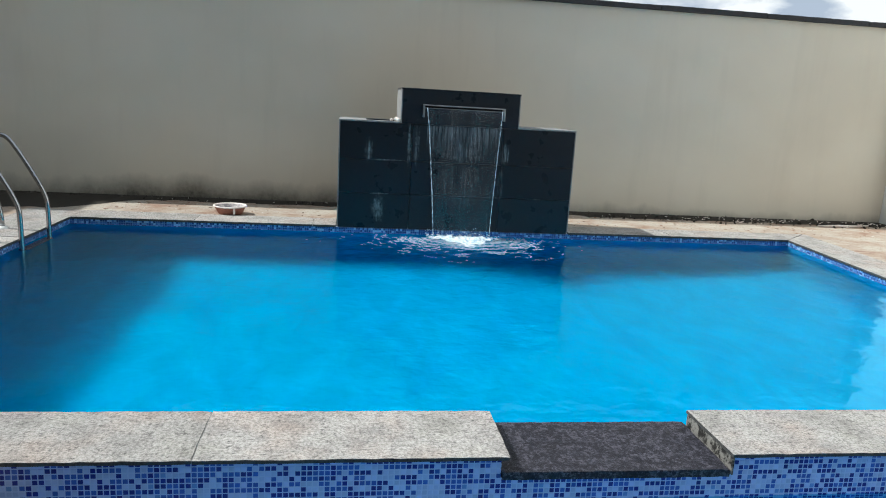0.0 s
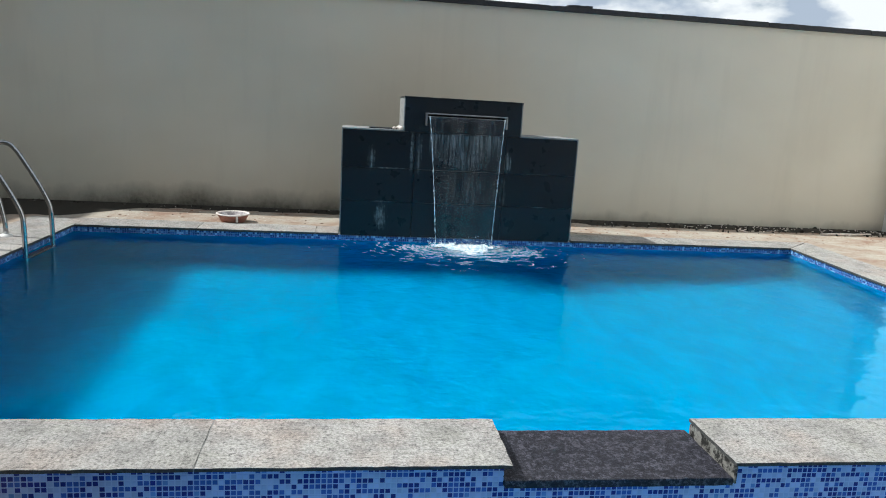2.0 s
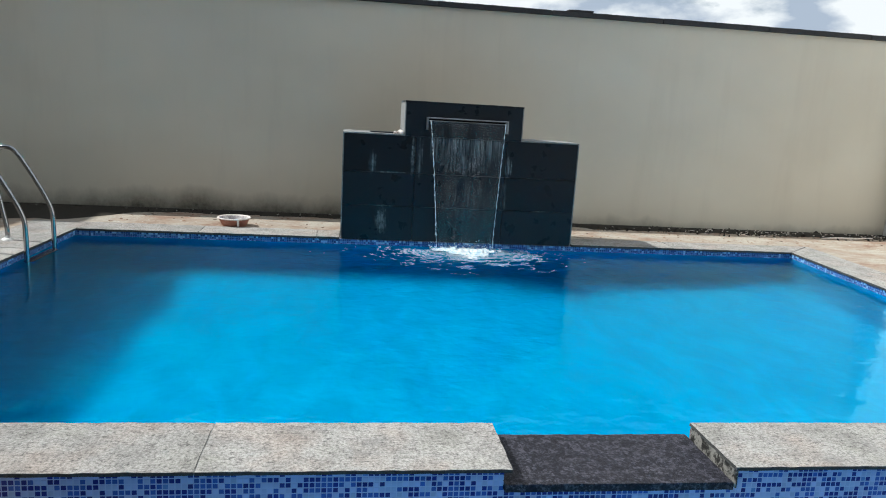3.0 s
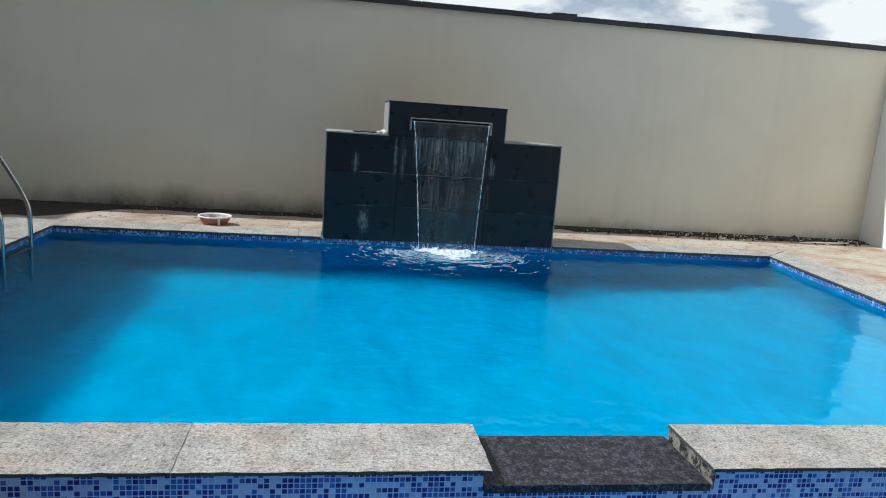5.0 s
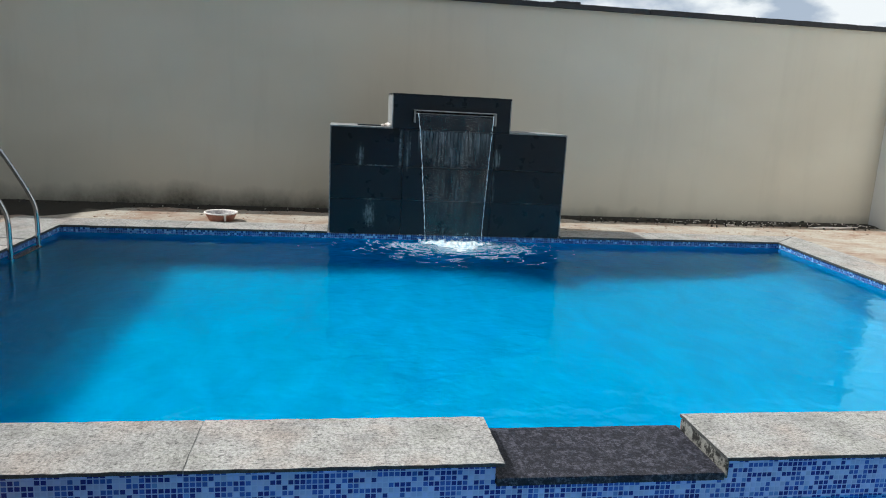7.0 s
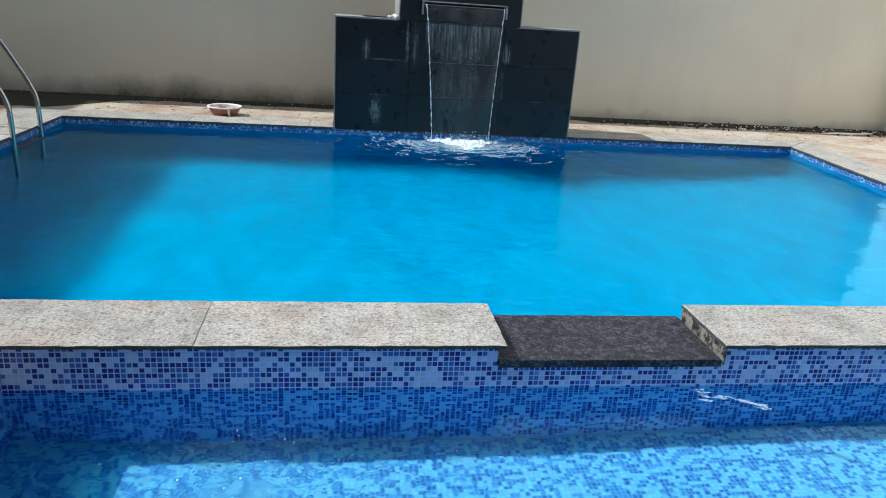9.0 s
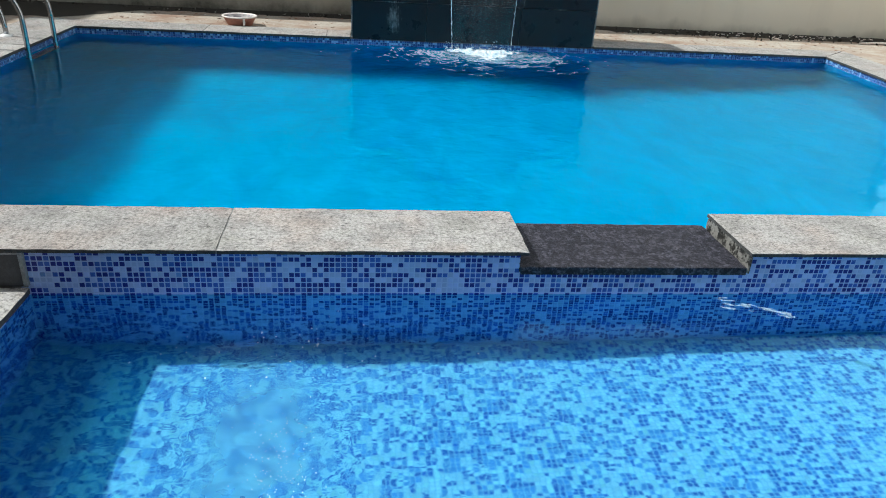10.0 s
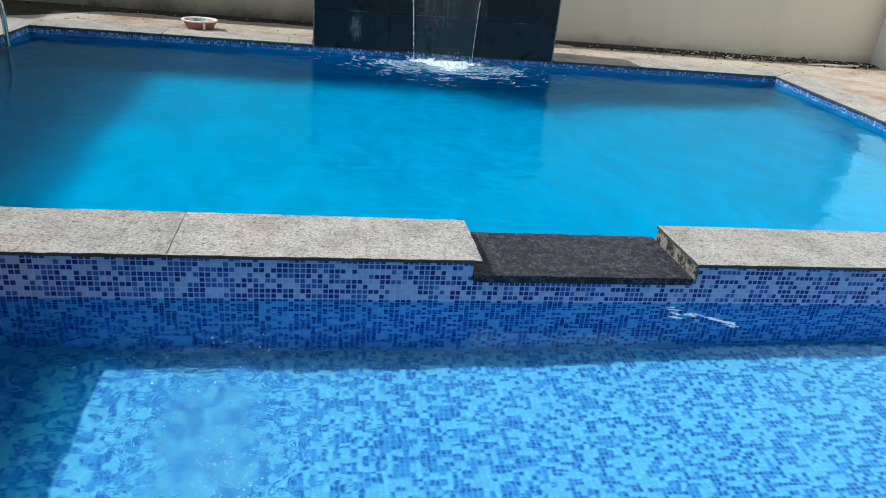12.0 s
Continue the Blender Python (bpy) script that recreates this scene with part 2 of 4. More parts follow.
def water_material(name, tint, blur, waves, strength, gloss, stirred=None, upwell=None, dapple=0.0, stir_round=None):
    """Rippled water: Fresnel gloss over refraction, which is tinted and, where murky, blurred; its tint can carry
    painted sun dapples.
    """
    m = bpy.data.materials.new(name)
    m.use_nodes = True
    nt = m.node_tree
    nt.nodes.clear()
    pos = node(nt, "SeparateXYZ", [(0, node(nt, "NewGeometry").outputs["Position"])])
    h = None
    for scale, height, detail in waves:
        one = calc(nt, "MULTIPLY", noise_tex(nt, place(nt, scale), 1.0, detail, 0.4, 0.5), height)
        h = one if h is None else calc(nt, "ADD", h, one)
    if stirred:
        # the water is stirred on one side and calms down towards the other
        calm = calc(nt, "DIVIDE", calc(nt, "SUBTRACT", pos.outputs["X"], stirred[0]), stirred[1] - stirred[0], True)
        h = calc(nt, "MULTIPLY", h, calc(nt, "ADD", calc(nt, "MULTIPLY", calm, 0.8), 0.2))
        blur = calc(nt, "ADD", calc(nt, "MULTIPLY", calm, 0.06), blur)
    if stir_round:
        # livelier round the place where the sheet falls in
        away = calc(nt, "SQRT", calc(nt, "ADD", calc(nt, "POWER", calc(nt, "ABSOLUTE", calc(nt, "SUBTRACT", pos.outputs["X"], stir_round[0])), 2.0), calc(nt, "POWER", calc(nt, "SUBTRACT", stir_round[1], pos.outputs["Y"]), 2.0)))
        lively = calc(nt, "MULTIPLY", calc(nt, "SUBTRACT", 1.0, calc(nt, "DIVIDE", away, stir_round[2]), True), 2.0)
        h = calc(nt, "MULTIPLY", h, calc(nt, "ADD", lively, 0.85))
    rough = blur
    if upwell:
        # an inlet below pushes up aerated water: a smooth milky patch with rings round it
        cx, cy, rx, ry = upwell
        dx = calc(nt, "DIVIDE", calc(nt, "SUBTRACT", pos.outputs["X"], cx), rx)
        dy = calc(nt, "DIVIDE", calc(nt, "SUBTRACT", pos.outputs["Y"], cy), ry)
        ragged = noise_tex(nt, place(nt), 7.0, 3, 0.6)
        d = calc(nt, "SQRT", calc(nt, "ADD", calc(nt, "MULTIPLY", dx, dx), calc(nt, "MULTIPLY", dy, dy)))
        d = calc(nt, "ADD", d, calc(nt, "MULTIPLY", calc(nt, "SUBTRACT", ragged, 0.5), 1.3))
        milky = calc(nt, "MULTIPLY", calc(nt, "SUBTRACT", 1.1, d, True), 2.2, True)
        rough = calc(nt, "ADD", calc(nt, "MULTIPLY", milky, 0.13), blur)
        ring = calc(nt, "MULTIPLY", calc(nt, "SINE", calc(nt, "MULTIPLY", d, 26.0)), 0.05)
        near_ring = calc(nt, "SUBTRACT", 1.0, calc(nt, "MULTIPLY", calc(nt, "ABSOLUTE", calc(nt, "SUBTRACT", d, 1.2)), 2.0), True)
        h = calc(nt, "ADD", h, calc(nt, "MULTIPLY", ring, near_ring))
    nb = node(nt, "Bump", [("Height", h), ("Strength", strength), ("Distance", 0.03)]).outputs[0]
    colour = (*tint, 1)
    if dapple:
        # noise in the tint stands in for sunlight dappling the pool floor
        drift = noise_tex(nt, place(nt, (1.7, 0.8, 1)), 2.0, 6, 0.62, 0.8)
        gain = calc(nt, "ADD", calc(nt, "MULTIPLY", drift, dapple), 1.0 - 0.5 * dapple)
        colour = node(nt, "HueSaturation", [("Color", colour), ("Value", gain)]).outputs[0]
    refr = node(nt, "BsdfRefraction", [("Color", colour), ("Roughness", rough), ("IOR", 1.33), ("Normal", nb)])
    glos = node(nt, "BsdfGlossy", [("Color", (*gloss, 1)), ("Roughness", 0.015), ("Normal", nb)])
    fr = node(nt, "Fresnel", [("IOR", 1.33), ("Normal", nb)])
    ms = node(nt, "MixShader", [(0, fr.outputs[0]), (1, refr.outputs[0]), (2, glos.outputs[0])])
    nt.links.new(ms.outputs[0], node(nt, "OutputMaterial").inputs[0])
    return m


M_WATER = water_material("pool_water", (0.003, 0.69, 0.74), 0.36, (((1.3, 1.9, 1), 0.7, 1.0), ((5.6, 6.2, 1), 0.8, 1.5), ((16, 17, 1), 0.22, 1.0)), 0.3, (0.38, 0.86, 1.0), dapple=0.5, stir_round=(0.57, 5.2, 2.6))
M_KID_WATER = water_material("clear_water", (0.25, 0.675, 0.775), 0.1, (((4, 5, 1), 1.0, 2.0), ((13, 17, 1), 0.4, 2.0)), 0.34, (0.42, 0.8, 0.97), stirred=(0.9, -1.4), upwell=(-0.98, -0.88, 0.19, 0.36))


def granite_panel_material():
    m, nt, b = material("polished_black_granite", (0.016, 0.02, 0.026), 0.28, spec=0.3)
    speck = noise_tex(nt, place(nt), 240, 3, 0.7)
    cloud = noise_tex(nt, place(nt), 5, 4, 0.6)
    c = ramp(nt, speck, [(0.4, (0.008, 0.011, 0.015)), (0.7, (0.026, 0.032, 0.039))])
    rnd = node(nt, "ObjectInfo").outputs["Random"]
    c = node(nt, "HueSaturation", [("Color", c), ("Value", calc(nt, "ADD", calc(nt, "MULTIPLY", rnd, 0.35), 0.82))]).outputs[0]
    # lime deposits: upright broken runs below the spout and where water trickled, thin crusts along joints
    pos = node(nt, "SeparateXYZ", [(0, node(nt, "NewGeometry").outputs["Position"])])
    px, pz = pos.outputs["X"], pos.outputs["Z"]
    runs = noise_tex(nt, place(nt, (42, 1, 2.6)), 1.0, 5, 0.7)
    torn = noise_tex(nt, place(nt, (26, 1, 18)), 1.0, 5, 0.75)

    def spot(cx, cz, w, h, sharp):
        dx = calc(nt, "DIVIDE", calc(nt, "SUBTRACT", px, cx), w)
        dz = calc(nt, "DIVIDE", calc(nt, "SUBTRACT", pz, cz), h)
        far = calc(nt, "ADD", calc(nt, "MULTIPLY", dx, dx), calc(nt, "MULTIPLY", dz, dz))
        far = calc(nt, "ADD", far, calc(nt, "MULTIPLY", calc(nt, "SUBTRACT", torn, 0.47), 4.5))
        return calc(nt, "MULTIPLY", calc(nt, "SUBTRACT", 1.0, far, True), sharp, True)
    lime = None
    for cx, cz, w, h, sharp in ((0.57, 0.92, 0.36, 0.21, 0.55), (0.55, 0.5, 0.3, 0.3, 0.22), (-0.47, 0.84, 0.05, 0.13, 0.9), (-0.34, 0.2, 0.09, 0.16, 0.75), (1.03, 0.84, 0.05, 0.13, 1.3), (-0.035, 0.9, 0.022, 0.24, 0.9), (0.05, 0.9, 0.03, 0.3, 0.6), (1.0, 0.5, 0.035, 0.2, 0.6), (-0.28, 0.735, 0.2, 0.01, 1.2), (-0.34, 0.366, 0.16, 0.01, 0.9), (1.42, 0.366, 0.1, 0.008, 1.0), (1.35, 0.735, 0.22, 0.008, 0.5)):
        one = spot(cx, cz, w, h, sharp)
        lime = one if lime is None else calc(nt, "MAXIMUM", lime, one)
    streaks = calc(nt, "MULTIPLY", calc(nt, "SUBTRACT", runs, 0.4, True), 4.0, True)
    # the crust behind the sheet starts sharply at the joint below the spout and frays out downwards
    inside = calc(nt, "MULTIPLY", calc(nt, "LESS_THAN", calc(nt, "ABSOLUTE", calc(nt, "SUBTRACT", px, 0.555)), 0.40), calc(nt, "LESS_THAN", pz, 1.125))
    fray = calc(nt, "SUBTRACT", pz, calc(nt, "ADD", 0.62, calc(nt, "MULTIPLY", noise_tex(nt, place(nt, (18, 1, 1.2)), 1.0, 4, 0.7), 0.5)))
    crust = calc(nt, "MULTIPLY", calc(nt, "MULTIPLY", inside, calc(nt, "MULTIPLY", fray, 5.0, True)), 0.62)
    lime = calc(nt, "MULTIPLY", calc(nt, "MAXIMUM", lime, crust), streaks, True)
    c = mix(nt, lime, c, (0.30, 0.33, 0.34))
    nt.links.new(c, b.inputs["Base Color"])
    nt.links.new(calc(nt, "ADD", calc(nt, "MULTIPLY", cloud, 0.25), calc(nt, "ADD", 0.18, calc(nt, "MULTIPLY", lime, 0.4))), b.inputs["Roughness"])
    return m


M_PANEL = granite_panel_material()
M_STEEL = material("polished_steel", (0.36, 0.37, 0.38), 0.18, 1.0)[0]
sm, snt, sb = material("spillway_steel", (0.5, 0.51, 0.52), 0.32, 1.0)
M_SPILL = sm
M_DARK = material("spout_slot", (0.01, 0.01, 0.012), 0.6)[0]
M_PLASTIC = material("white_plastic", (0.78, 0.77, 0.74), 0.4)[0]


def foam_material():
    m, nt, b = material("foam", (0.72, 0.80, 0.84), 0.5)
    froth = noise_tex(nt, place(nt), 26, 4, 0.7)
    nt.links.new(ramp(nt, froth, [(0.38, (0.34, 0.52, 0.64)), (0.55, (0.76, 0.82, 0.85))]), b.inputs["Base Color"])
    return m


M_FOAM = foam_material()
M_FROTH = material("froth", (0.46, 0.70, 0.83), 0.4)[0]


def film_material():
    """Foam one bubble thick: half of it lets light through."""
    m, nt, b = material("foam_film", (0.36, 0.52, 0.66), 0.3)
    out = [n for n in nt.nodes if n.type == "OUTPUT_MATERIAL"][0]
    gaps = ramp(nt, noise_tex(nt, place(nt), 60, 3, 0.6), [(0.4, 0.75), (0.6, 0.3)])
    thin = node(nt, "MixShader", [(0, gaps), (1, b.outputs[0]), (2, node(nt, "BsdfTransparent").outputs[0])])
    nt.links.new(thin.outputs[0], out.inputs[0])
    return m


M_FILM = film_material()


def sheet_material():
    """A thin falling film: clear, with a slight gloss and torn white streaks."""
    m = bpy.data.materials.new("falling_water")
    m.use_nodes = True
    nt = m.node_tree
    nt.nodes.clear()
    st = noise_tex(nt, place(nt, (70, 1, 3.0)), 1.0, 4, 0.65)
    wide = noise_tex(nt, place(nt, (5, 1, 4.0)), 1.0, 2, 0.5)
    amount = calc(nt, "MULTIPLY", calc(nt, "MULTIPLY", calc(nt, "SUBTRACT", st, 0.52, True), 1.6, True), wide, True)
    nb = node(nt, "Bump", [("Height", st), ("Strength", 0.5), ("Distance", 0.01)]).outputs[0]
    clear = node(nt, "BsdfTransparent", [("Color", (0.93, 0.95, 0.97, 1))])
    glos = node(nt, "BsdfGlossy", [("Roughness", 0.12), ("Normal", nb)])
    white = node(nt, "BsdfDiffuse", [("Color", (0.8, 0.86, 0.9, 1))])
    m1 = node(nt, "MixShader", [(0, 0.05), (1, clear.outputs[0]), (2, glos.outputs[0])])
    m2 = node(nt, "MixShader", [(0, amount), (1, m1.outputs[0]), (2, white.outputs[0])])
    nt.links.new(m2.outputs[0], node(nt, "OutputMaterial").inputs[0])
    return m


M_SHEET = sheet_material()


def basin_material():
    m, nt, b = material("basin_clay", (0.45, 0.17, 0.11), 0.6)
    n1 = noise_tex(nt, place(nt), 14, 4, 0.6)
    nt.links.new(ramp(nt, n1, [(0.35, (0.30, 0.11, 0.075)), (0.6, (0.46, 0.2, 0.14)), (0.75, (0.62, 0.42, 0.34))]), b.inputs["Base Color"])
    return m


M_BASIN = basin_material()
mr, mnt, mb = material("basin_rim", (0.8, 0.72, 0.66), 0.55)
mnt.links.new(ramp(mnt, noise_tex(mnt, place(mnt), 22, 3, 0.6), [(0.3, (0.72, 0.6, 0.54)), (0.7, (0.86, 0.82, 0.77))]), mb.inputs["Base Color"])
M_RIM = mr
mi, mnt, mb = material("basin_inside", (0.5, 0.47, 0.46), 0.7)
mnt.links.new(ramp(mnt, noise_tex(mnt, place(mnt), 26, 4, 0.6), [(0.35, (0.3, 0.27, 0.28)), (0.65, (0.72, 0.68, 0.65))]), mb.inputs["Base Color"])
M_INSIDE = mi


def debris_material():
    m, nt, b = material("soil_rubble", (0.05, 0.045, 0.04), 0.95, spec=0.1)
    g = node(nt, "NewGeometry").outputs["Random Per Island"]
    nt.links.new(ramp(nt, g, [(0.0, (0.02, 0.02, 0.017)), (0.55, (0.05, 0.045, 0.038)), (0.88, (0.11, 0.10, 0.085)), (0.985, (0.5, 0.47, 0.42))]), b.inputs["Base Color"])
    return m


M_DEBRIS = debris_material()
M_CHIPS, cnt, cb = material("stone_chips", (0.3, 0.2, 0.15), 0.9, spec=0.2)
cnt.links.new(ramp(cnt, node(cnt, "NewGeometry").outputs["Random Per Island"], [(0.0, (0.10, 0.065, 0.05)), (0.4, (0.28, 0.15, 0.10)), (0.7, (0.42, 0.33, 0.27)), (1.0, (0.6, 0.57, 0.52))]), cb.inputs["Base Color"])


# ---- mesh helpers ----
def mesh_of(name, bm, mats, smooth=False):
    me = bpy.data.meshes.new(name)
    bm.normal_update()
    bm.to_mesh(me)
    bm.free()
    for m in mats if isinstance(mats, (list, tuple)) else [mats]:
        me.materials.append(m)
    if smooth:
        me.polygons.foreach_set("use_smooth", [True] * len(me.polygons))
    return me


def part(name, bm, mat, parent=None, label="", smooth=False):
    ob = new(name, mesh_of(name, bm, mat, smooth))
    if parent:
        ob.parent = parent
    if label:
        ob["label"] = label
    return ob


def empty(name, at=(0, 0, 0)):
    ob = new(name)
    ob.location = at
    ob.empty_display_size = 0.1
    return ob


def box(x0, x1, y0, y1, z0, z1, bevel=0.0, bm=None, seg=1):
    bm = bm or bmesh.new()
    r = bmesh.ops.create_cube(bm, size=1.0)
    for v in r["verts"]:
        v.co = Vector(((x0 + x1) / 2 + v.co.x * (x1 - x0), (y0 + y1) / 2 + v.co.y * (y1 - y0), (z0 + z1) / 2 + v.co.z * (z1 - z0)))
    if bevel:
        es = list({e for v in r["verts"] for e in v.link_edges})
        bmesh.ops.bevel(bm, geom=es, offset=bevel, segments=seg, affect="EDGES")
    return bm


def prism(corners, z0, z1, bevel=0.0):
    """An upright block over a polygon, given anticlockwise."""
    bm = bmesh.new()
    low = [bm.verts.new((x, y, z0)) for x, y in corners]
    top = [bm.verts.new((x, y, z1)) for x, y in corners]
    n = len(corners)
    bm.faces.new(top)
    bm.faces.new(low[::-1])
    for i in range(n):
        bm.faces.new((low[i], low[(i + 1) % n], top[(i + 1) % n], top[i]))
    if bevel:
        bmesh.ops.bevel(bm, geom=list(bm.edges), offset=bevel, segments=1, affect="EDGES")
        bm.normal_update()
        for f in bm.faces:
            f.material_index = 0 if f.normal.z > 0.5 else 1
    return bm


def rough_slab(x0, x1, y0, y1, z0, z1, seed, chip=0.004, step=0.05, sides=False):
    """A stone slab whose edges are worn: a gridded top with small chips along its rim."""
    rnd = random.Random(seed)
    nx, ny = max(2, round((x1 - x0) / step)), max(2, round((y1 - y0) / step))
    bm = bmesh.new()
    grid = []
    for j in range(ny + 1):
        row = []
        for i in range(nx + 1):
            x, y = x0 + (x1 - x0) * i / nx, y0 + (y1 - y0) * j / ny
            z = z1 + rnd.uniform(-0.0008, 0.0008)
            if i in (0, nx):
                x += (1 if i == 0 else -1) * rnd.uniform(0, chip)
                z -= rnd.uniform(0, chip * 0.6)
            if j in (0, ny):
                y += (1 if j == 0 else -1) * rnd.uniform(0, chip)
                z -= rnd.uniform(0, chip * 0.6)
            row.append(bm.verts.new((x, y, z)))
        grid.append(row)
    for j in range(ny):
        for i in range(nx):
            bm.faces.new((grid[j][i], grid[j][i + 1], grid[j + 1][i + 1], grid[j + 1][i]))
    top_faces = len(bm.faces)
    rim = [grid[0][i] for i in range(nx + 1)] + [grid[j][nx] for j in range(1, ny + 1)] + [grid[ny][i] for i in range(nx - 1, -1, -1)] + [grid[j][0] for j in range(ny - 1, 0, -1)]
    low = [bm.verts.new((v.co.x, v.co.y, z0)) for v in rim]
    n = len(rim)
    for i in range(n):
        bm.faces.new((low[i], low[(i + 1) % n], rim[(i + 1) % n], rim[i]))
    bm.faces.new(low[::-1])
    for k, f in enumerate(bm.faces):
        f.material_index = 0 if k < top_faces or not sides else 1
    return bm


def tube(points, radius, sides=12, bm=None, caps=True):
    bm = bm or bmesh.new()
    pts = [Vector(p) for p in points]
    rad = radius if isinstance(radius, (list, tuple)) else [radius] * len(pts)
    rings, up = [], Vector((0.13, 0.97, 0.21)).normalized()
    for i, p in enumerate(pts):
        d = (pts[min(i + 1, len(pts) - 1)] - pts[max(i - 1, 0)]).normalized()
        a = d.cross(up).normalized()
        b = d.cross(a)
        rings.append([bm.verts.new(p + rad[i] * (a * math.cos(2 * math.pi * k / sides) + b * math.sin(2 * math.pi * k / sides))) for k in range(sides)])
    for r0, r1 in zip(rings, rings[1:]):
        for k in range(sides):
            bm.faces.new((r0[k], r0[(k + 1) % sides], r1[(k + 1) % sides], r1[k]))
    if caps:
        bm.faces.new(rings[0][::-1])
        bm.faces.new(rings[-1])
    bmesh.ops.recalc_face_normals(bm, faces=bm.faces)
    return bm


def lathe(profile, sides=40):
    bm = bmesh.new()
    rings = [[bm.verts.new((r * math.cos(2 * math.pi * k / sides), r * math.sin(2 * math.pi * k / sides), z)) for k in range(sides)] for r, z in profile]
    for r0, r1 in zip(rings, rings[1:]):
        for k in range(sides):
            bm.faces.new((r0[k], r0[(k + 1) % sides], r1[(k + 1) % sides], r1[k]))
    return bm


# ---- the plan ----
FAR, LEFT, NEAR = 5.164, -3.545, 0.41          # main pool: inner faces
RIGHT_FAR, RIGHT_NEAR = 4.57, 4.09             # its slightly slanting right side
WATER, POOL_FLOOR = -0.079, -1.30
KID_LEFT, KID_RIGHT, KID_NEAR = -1.975, 3.1, -2.2
KID_WATER, KID_FLOOR, KID_DECK = -0.212, -0.68, -0.17
WALL_Y, WALL_TOP, WHITE_X = 6.75, 2.716, 7.03


def right_x(y):
    return RIGHT_NEAR + (RIGHT_FAR - RIGHT_NEAR) * (y - NEAR) / (FAR - NEAR)


# ground: one stepped sheet round both basins
def ground_mesh():
    bm = bmesh.new()

    def quad(*pts):
        bm.faces.new([bm.verts.new(p) for p in pts])
    up, low, big = -0.014, KID_DECK - 0.014, 400.0
    step = 0.10
    xl, xr0, xr1 = LEFT - 0.06, right_x(step) + 0.06, RIGHT_FAR + 0.06
    quad((-big, step, up), (xl, step, up), (xl, FAR + 0.06, up), (-big, FAR + 0.06, up))
    quad((xr0, step, up), (big, step, up), (big, FAR + 0.06, up), (xr1, FAR + 0.06, up))
    quad((-big, FAR + 0.06, up), (big, FAR + 0.06, up), (big, big, up), (-big, big, up))
    quad((-big, step, low), (KID_LEFT - 0.06, step, low), (KID_LEFT - 0.06, step, up), (-big, step, up))
    quad((KID_RIGHT + 0.06, step, low), (big, step, low), (big, step, up), (KID_RIGHT + 0.06, step, up))
    quad((-big, KID_NEAR - 0.06, low), (KID_LEFT - 0.06, KID_NEAR - 0.06, low), (KID_LEFT - 0.06, step, low), (-big, step, low))
    quad((KID_RIGHT + 0.06, KID_NEAR - 0.06, low), (big, KID_NEAR - 0.06, low), (big, step, low), (KID_RIGHT + 0.06, step, low))
    quad((-big, -big, low), (big, -big, low), (big, KID_NEAR - 0.06, low), (-big, KID_NEAR - 0.06, low))
    bmesh.ops.remove_doubles(bm, verts=bm.verts, dist=1e-4)
    return bm


tagged(part("ground", ground_mesh(), M_DECK), "pinkish brown stone deck round the pools", "ground", kind="structure")

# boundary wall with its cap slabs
wall = tagged(part("wall_north", box(-10.19, 7.4, WALL_Y, WALL_Y + 0.22, -0.3, WALL_TOP), M_WALL), "tall beige painted boundary wall, its foot darkened with mouldy specks and painted shade", "wall", kind="structure")
x = -10.19
i = 0
while x < 7.3:
    rl = random.Random(50 + i)
    length = 1.5
    part("cap_slab", rough_slab(x + 0.003, min(x + length, 7.4) - 0.003, WALL_Y - 0.05, WALL_Y + 0.27, WALL_TOP + rl.uniform(0, 0.004), WALL_TOP + 0.064 + rl.uniform(-0.003, 0.003), 70 + i, 0.006, 0.1), M_CAP, wall, "dark stone cap slab" if i == 0 else "")
    x += length
    i += 1
white_wall = tagged(part("wall_east", box(WHITE_X, WHITE_X + 0.25, -6.4, WALL_Y - 0.001, -0.3, 6.0), M_WHITE), "sunlit white painted side wall", "wall", kind="structure")
# unseen walls added at the left: they cast its shade and block sky
tagged(part("shade_wall_west", box(-10.5, -10.2, -9.0, 6.6, -0.3, 6.48), M_DARK_BLOCKER), "unseen dark grey wall added to cast the shade at the left", "wall", kind="structure")
tagged(part("shade_wall_corner", box(-10.5, -10.2, 6.604, 7.99, -0.3, 7.14), M_DARK_BLOCKER), "unseen taller dark grey wall added to shade the far left corner", "wall", kind="structure")
tagged(part("sky_block_north_west", box(-10.5, -4.5, 8.0, 14.0, -0.3, 9.0), M_DARK_BLOCKER), "unseen dark grey block added behind the boundary wall to hide sky", "wall", kind="structure")
# unseen blocks added behind the camera to cut sky light, most at left
tagged(part("sky_block_south", box(-10.19, 0.5, -6.4, -6.1, -0.3, 17.0), M_GREY_BLOCKER), "unseen tall grey wall added behind the pools to block sky light", "wall", kind="structure")
tagged(part("sky_block_south_west", box(-10.0, -3.6, -6.05, -3.3, -0.3, 15.0), M_GREY_BLOCKER), "unseen grey block added to dim sky light on the left", "house", kind="structure")
tagged(part("sky_block_south_low", box(0.504, WHITE_X - 0.002, -6.4, -6.1, -0.3, 5.5), M_GREY_BLOCKER), "unseen lower grey wall added behind the pools to block sky light", "wall", kind="structure")

# main pool shell
T = 0.05
tagged(part("pool_wall_far", box(LEFT - T, RIGHT_FAR + T, FAR, FAR + T, POOL_FLOOR, -0.026), M_BAND_XZ), "dark blue glass mosaic pool wall", "pool wall", kind="structure")
tagged(part("pool_wall_left", box(LEFT - T, LEFT, NEAR, FAR - 0.001, POOL_FLOOR, -0.026), M_BAND_YZ), "dark blue glass mosaic pool wall", "pool wall", kind="structure")
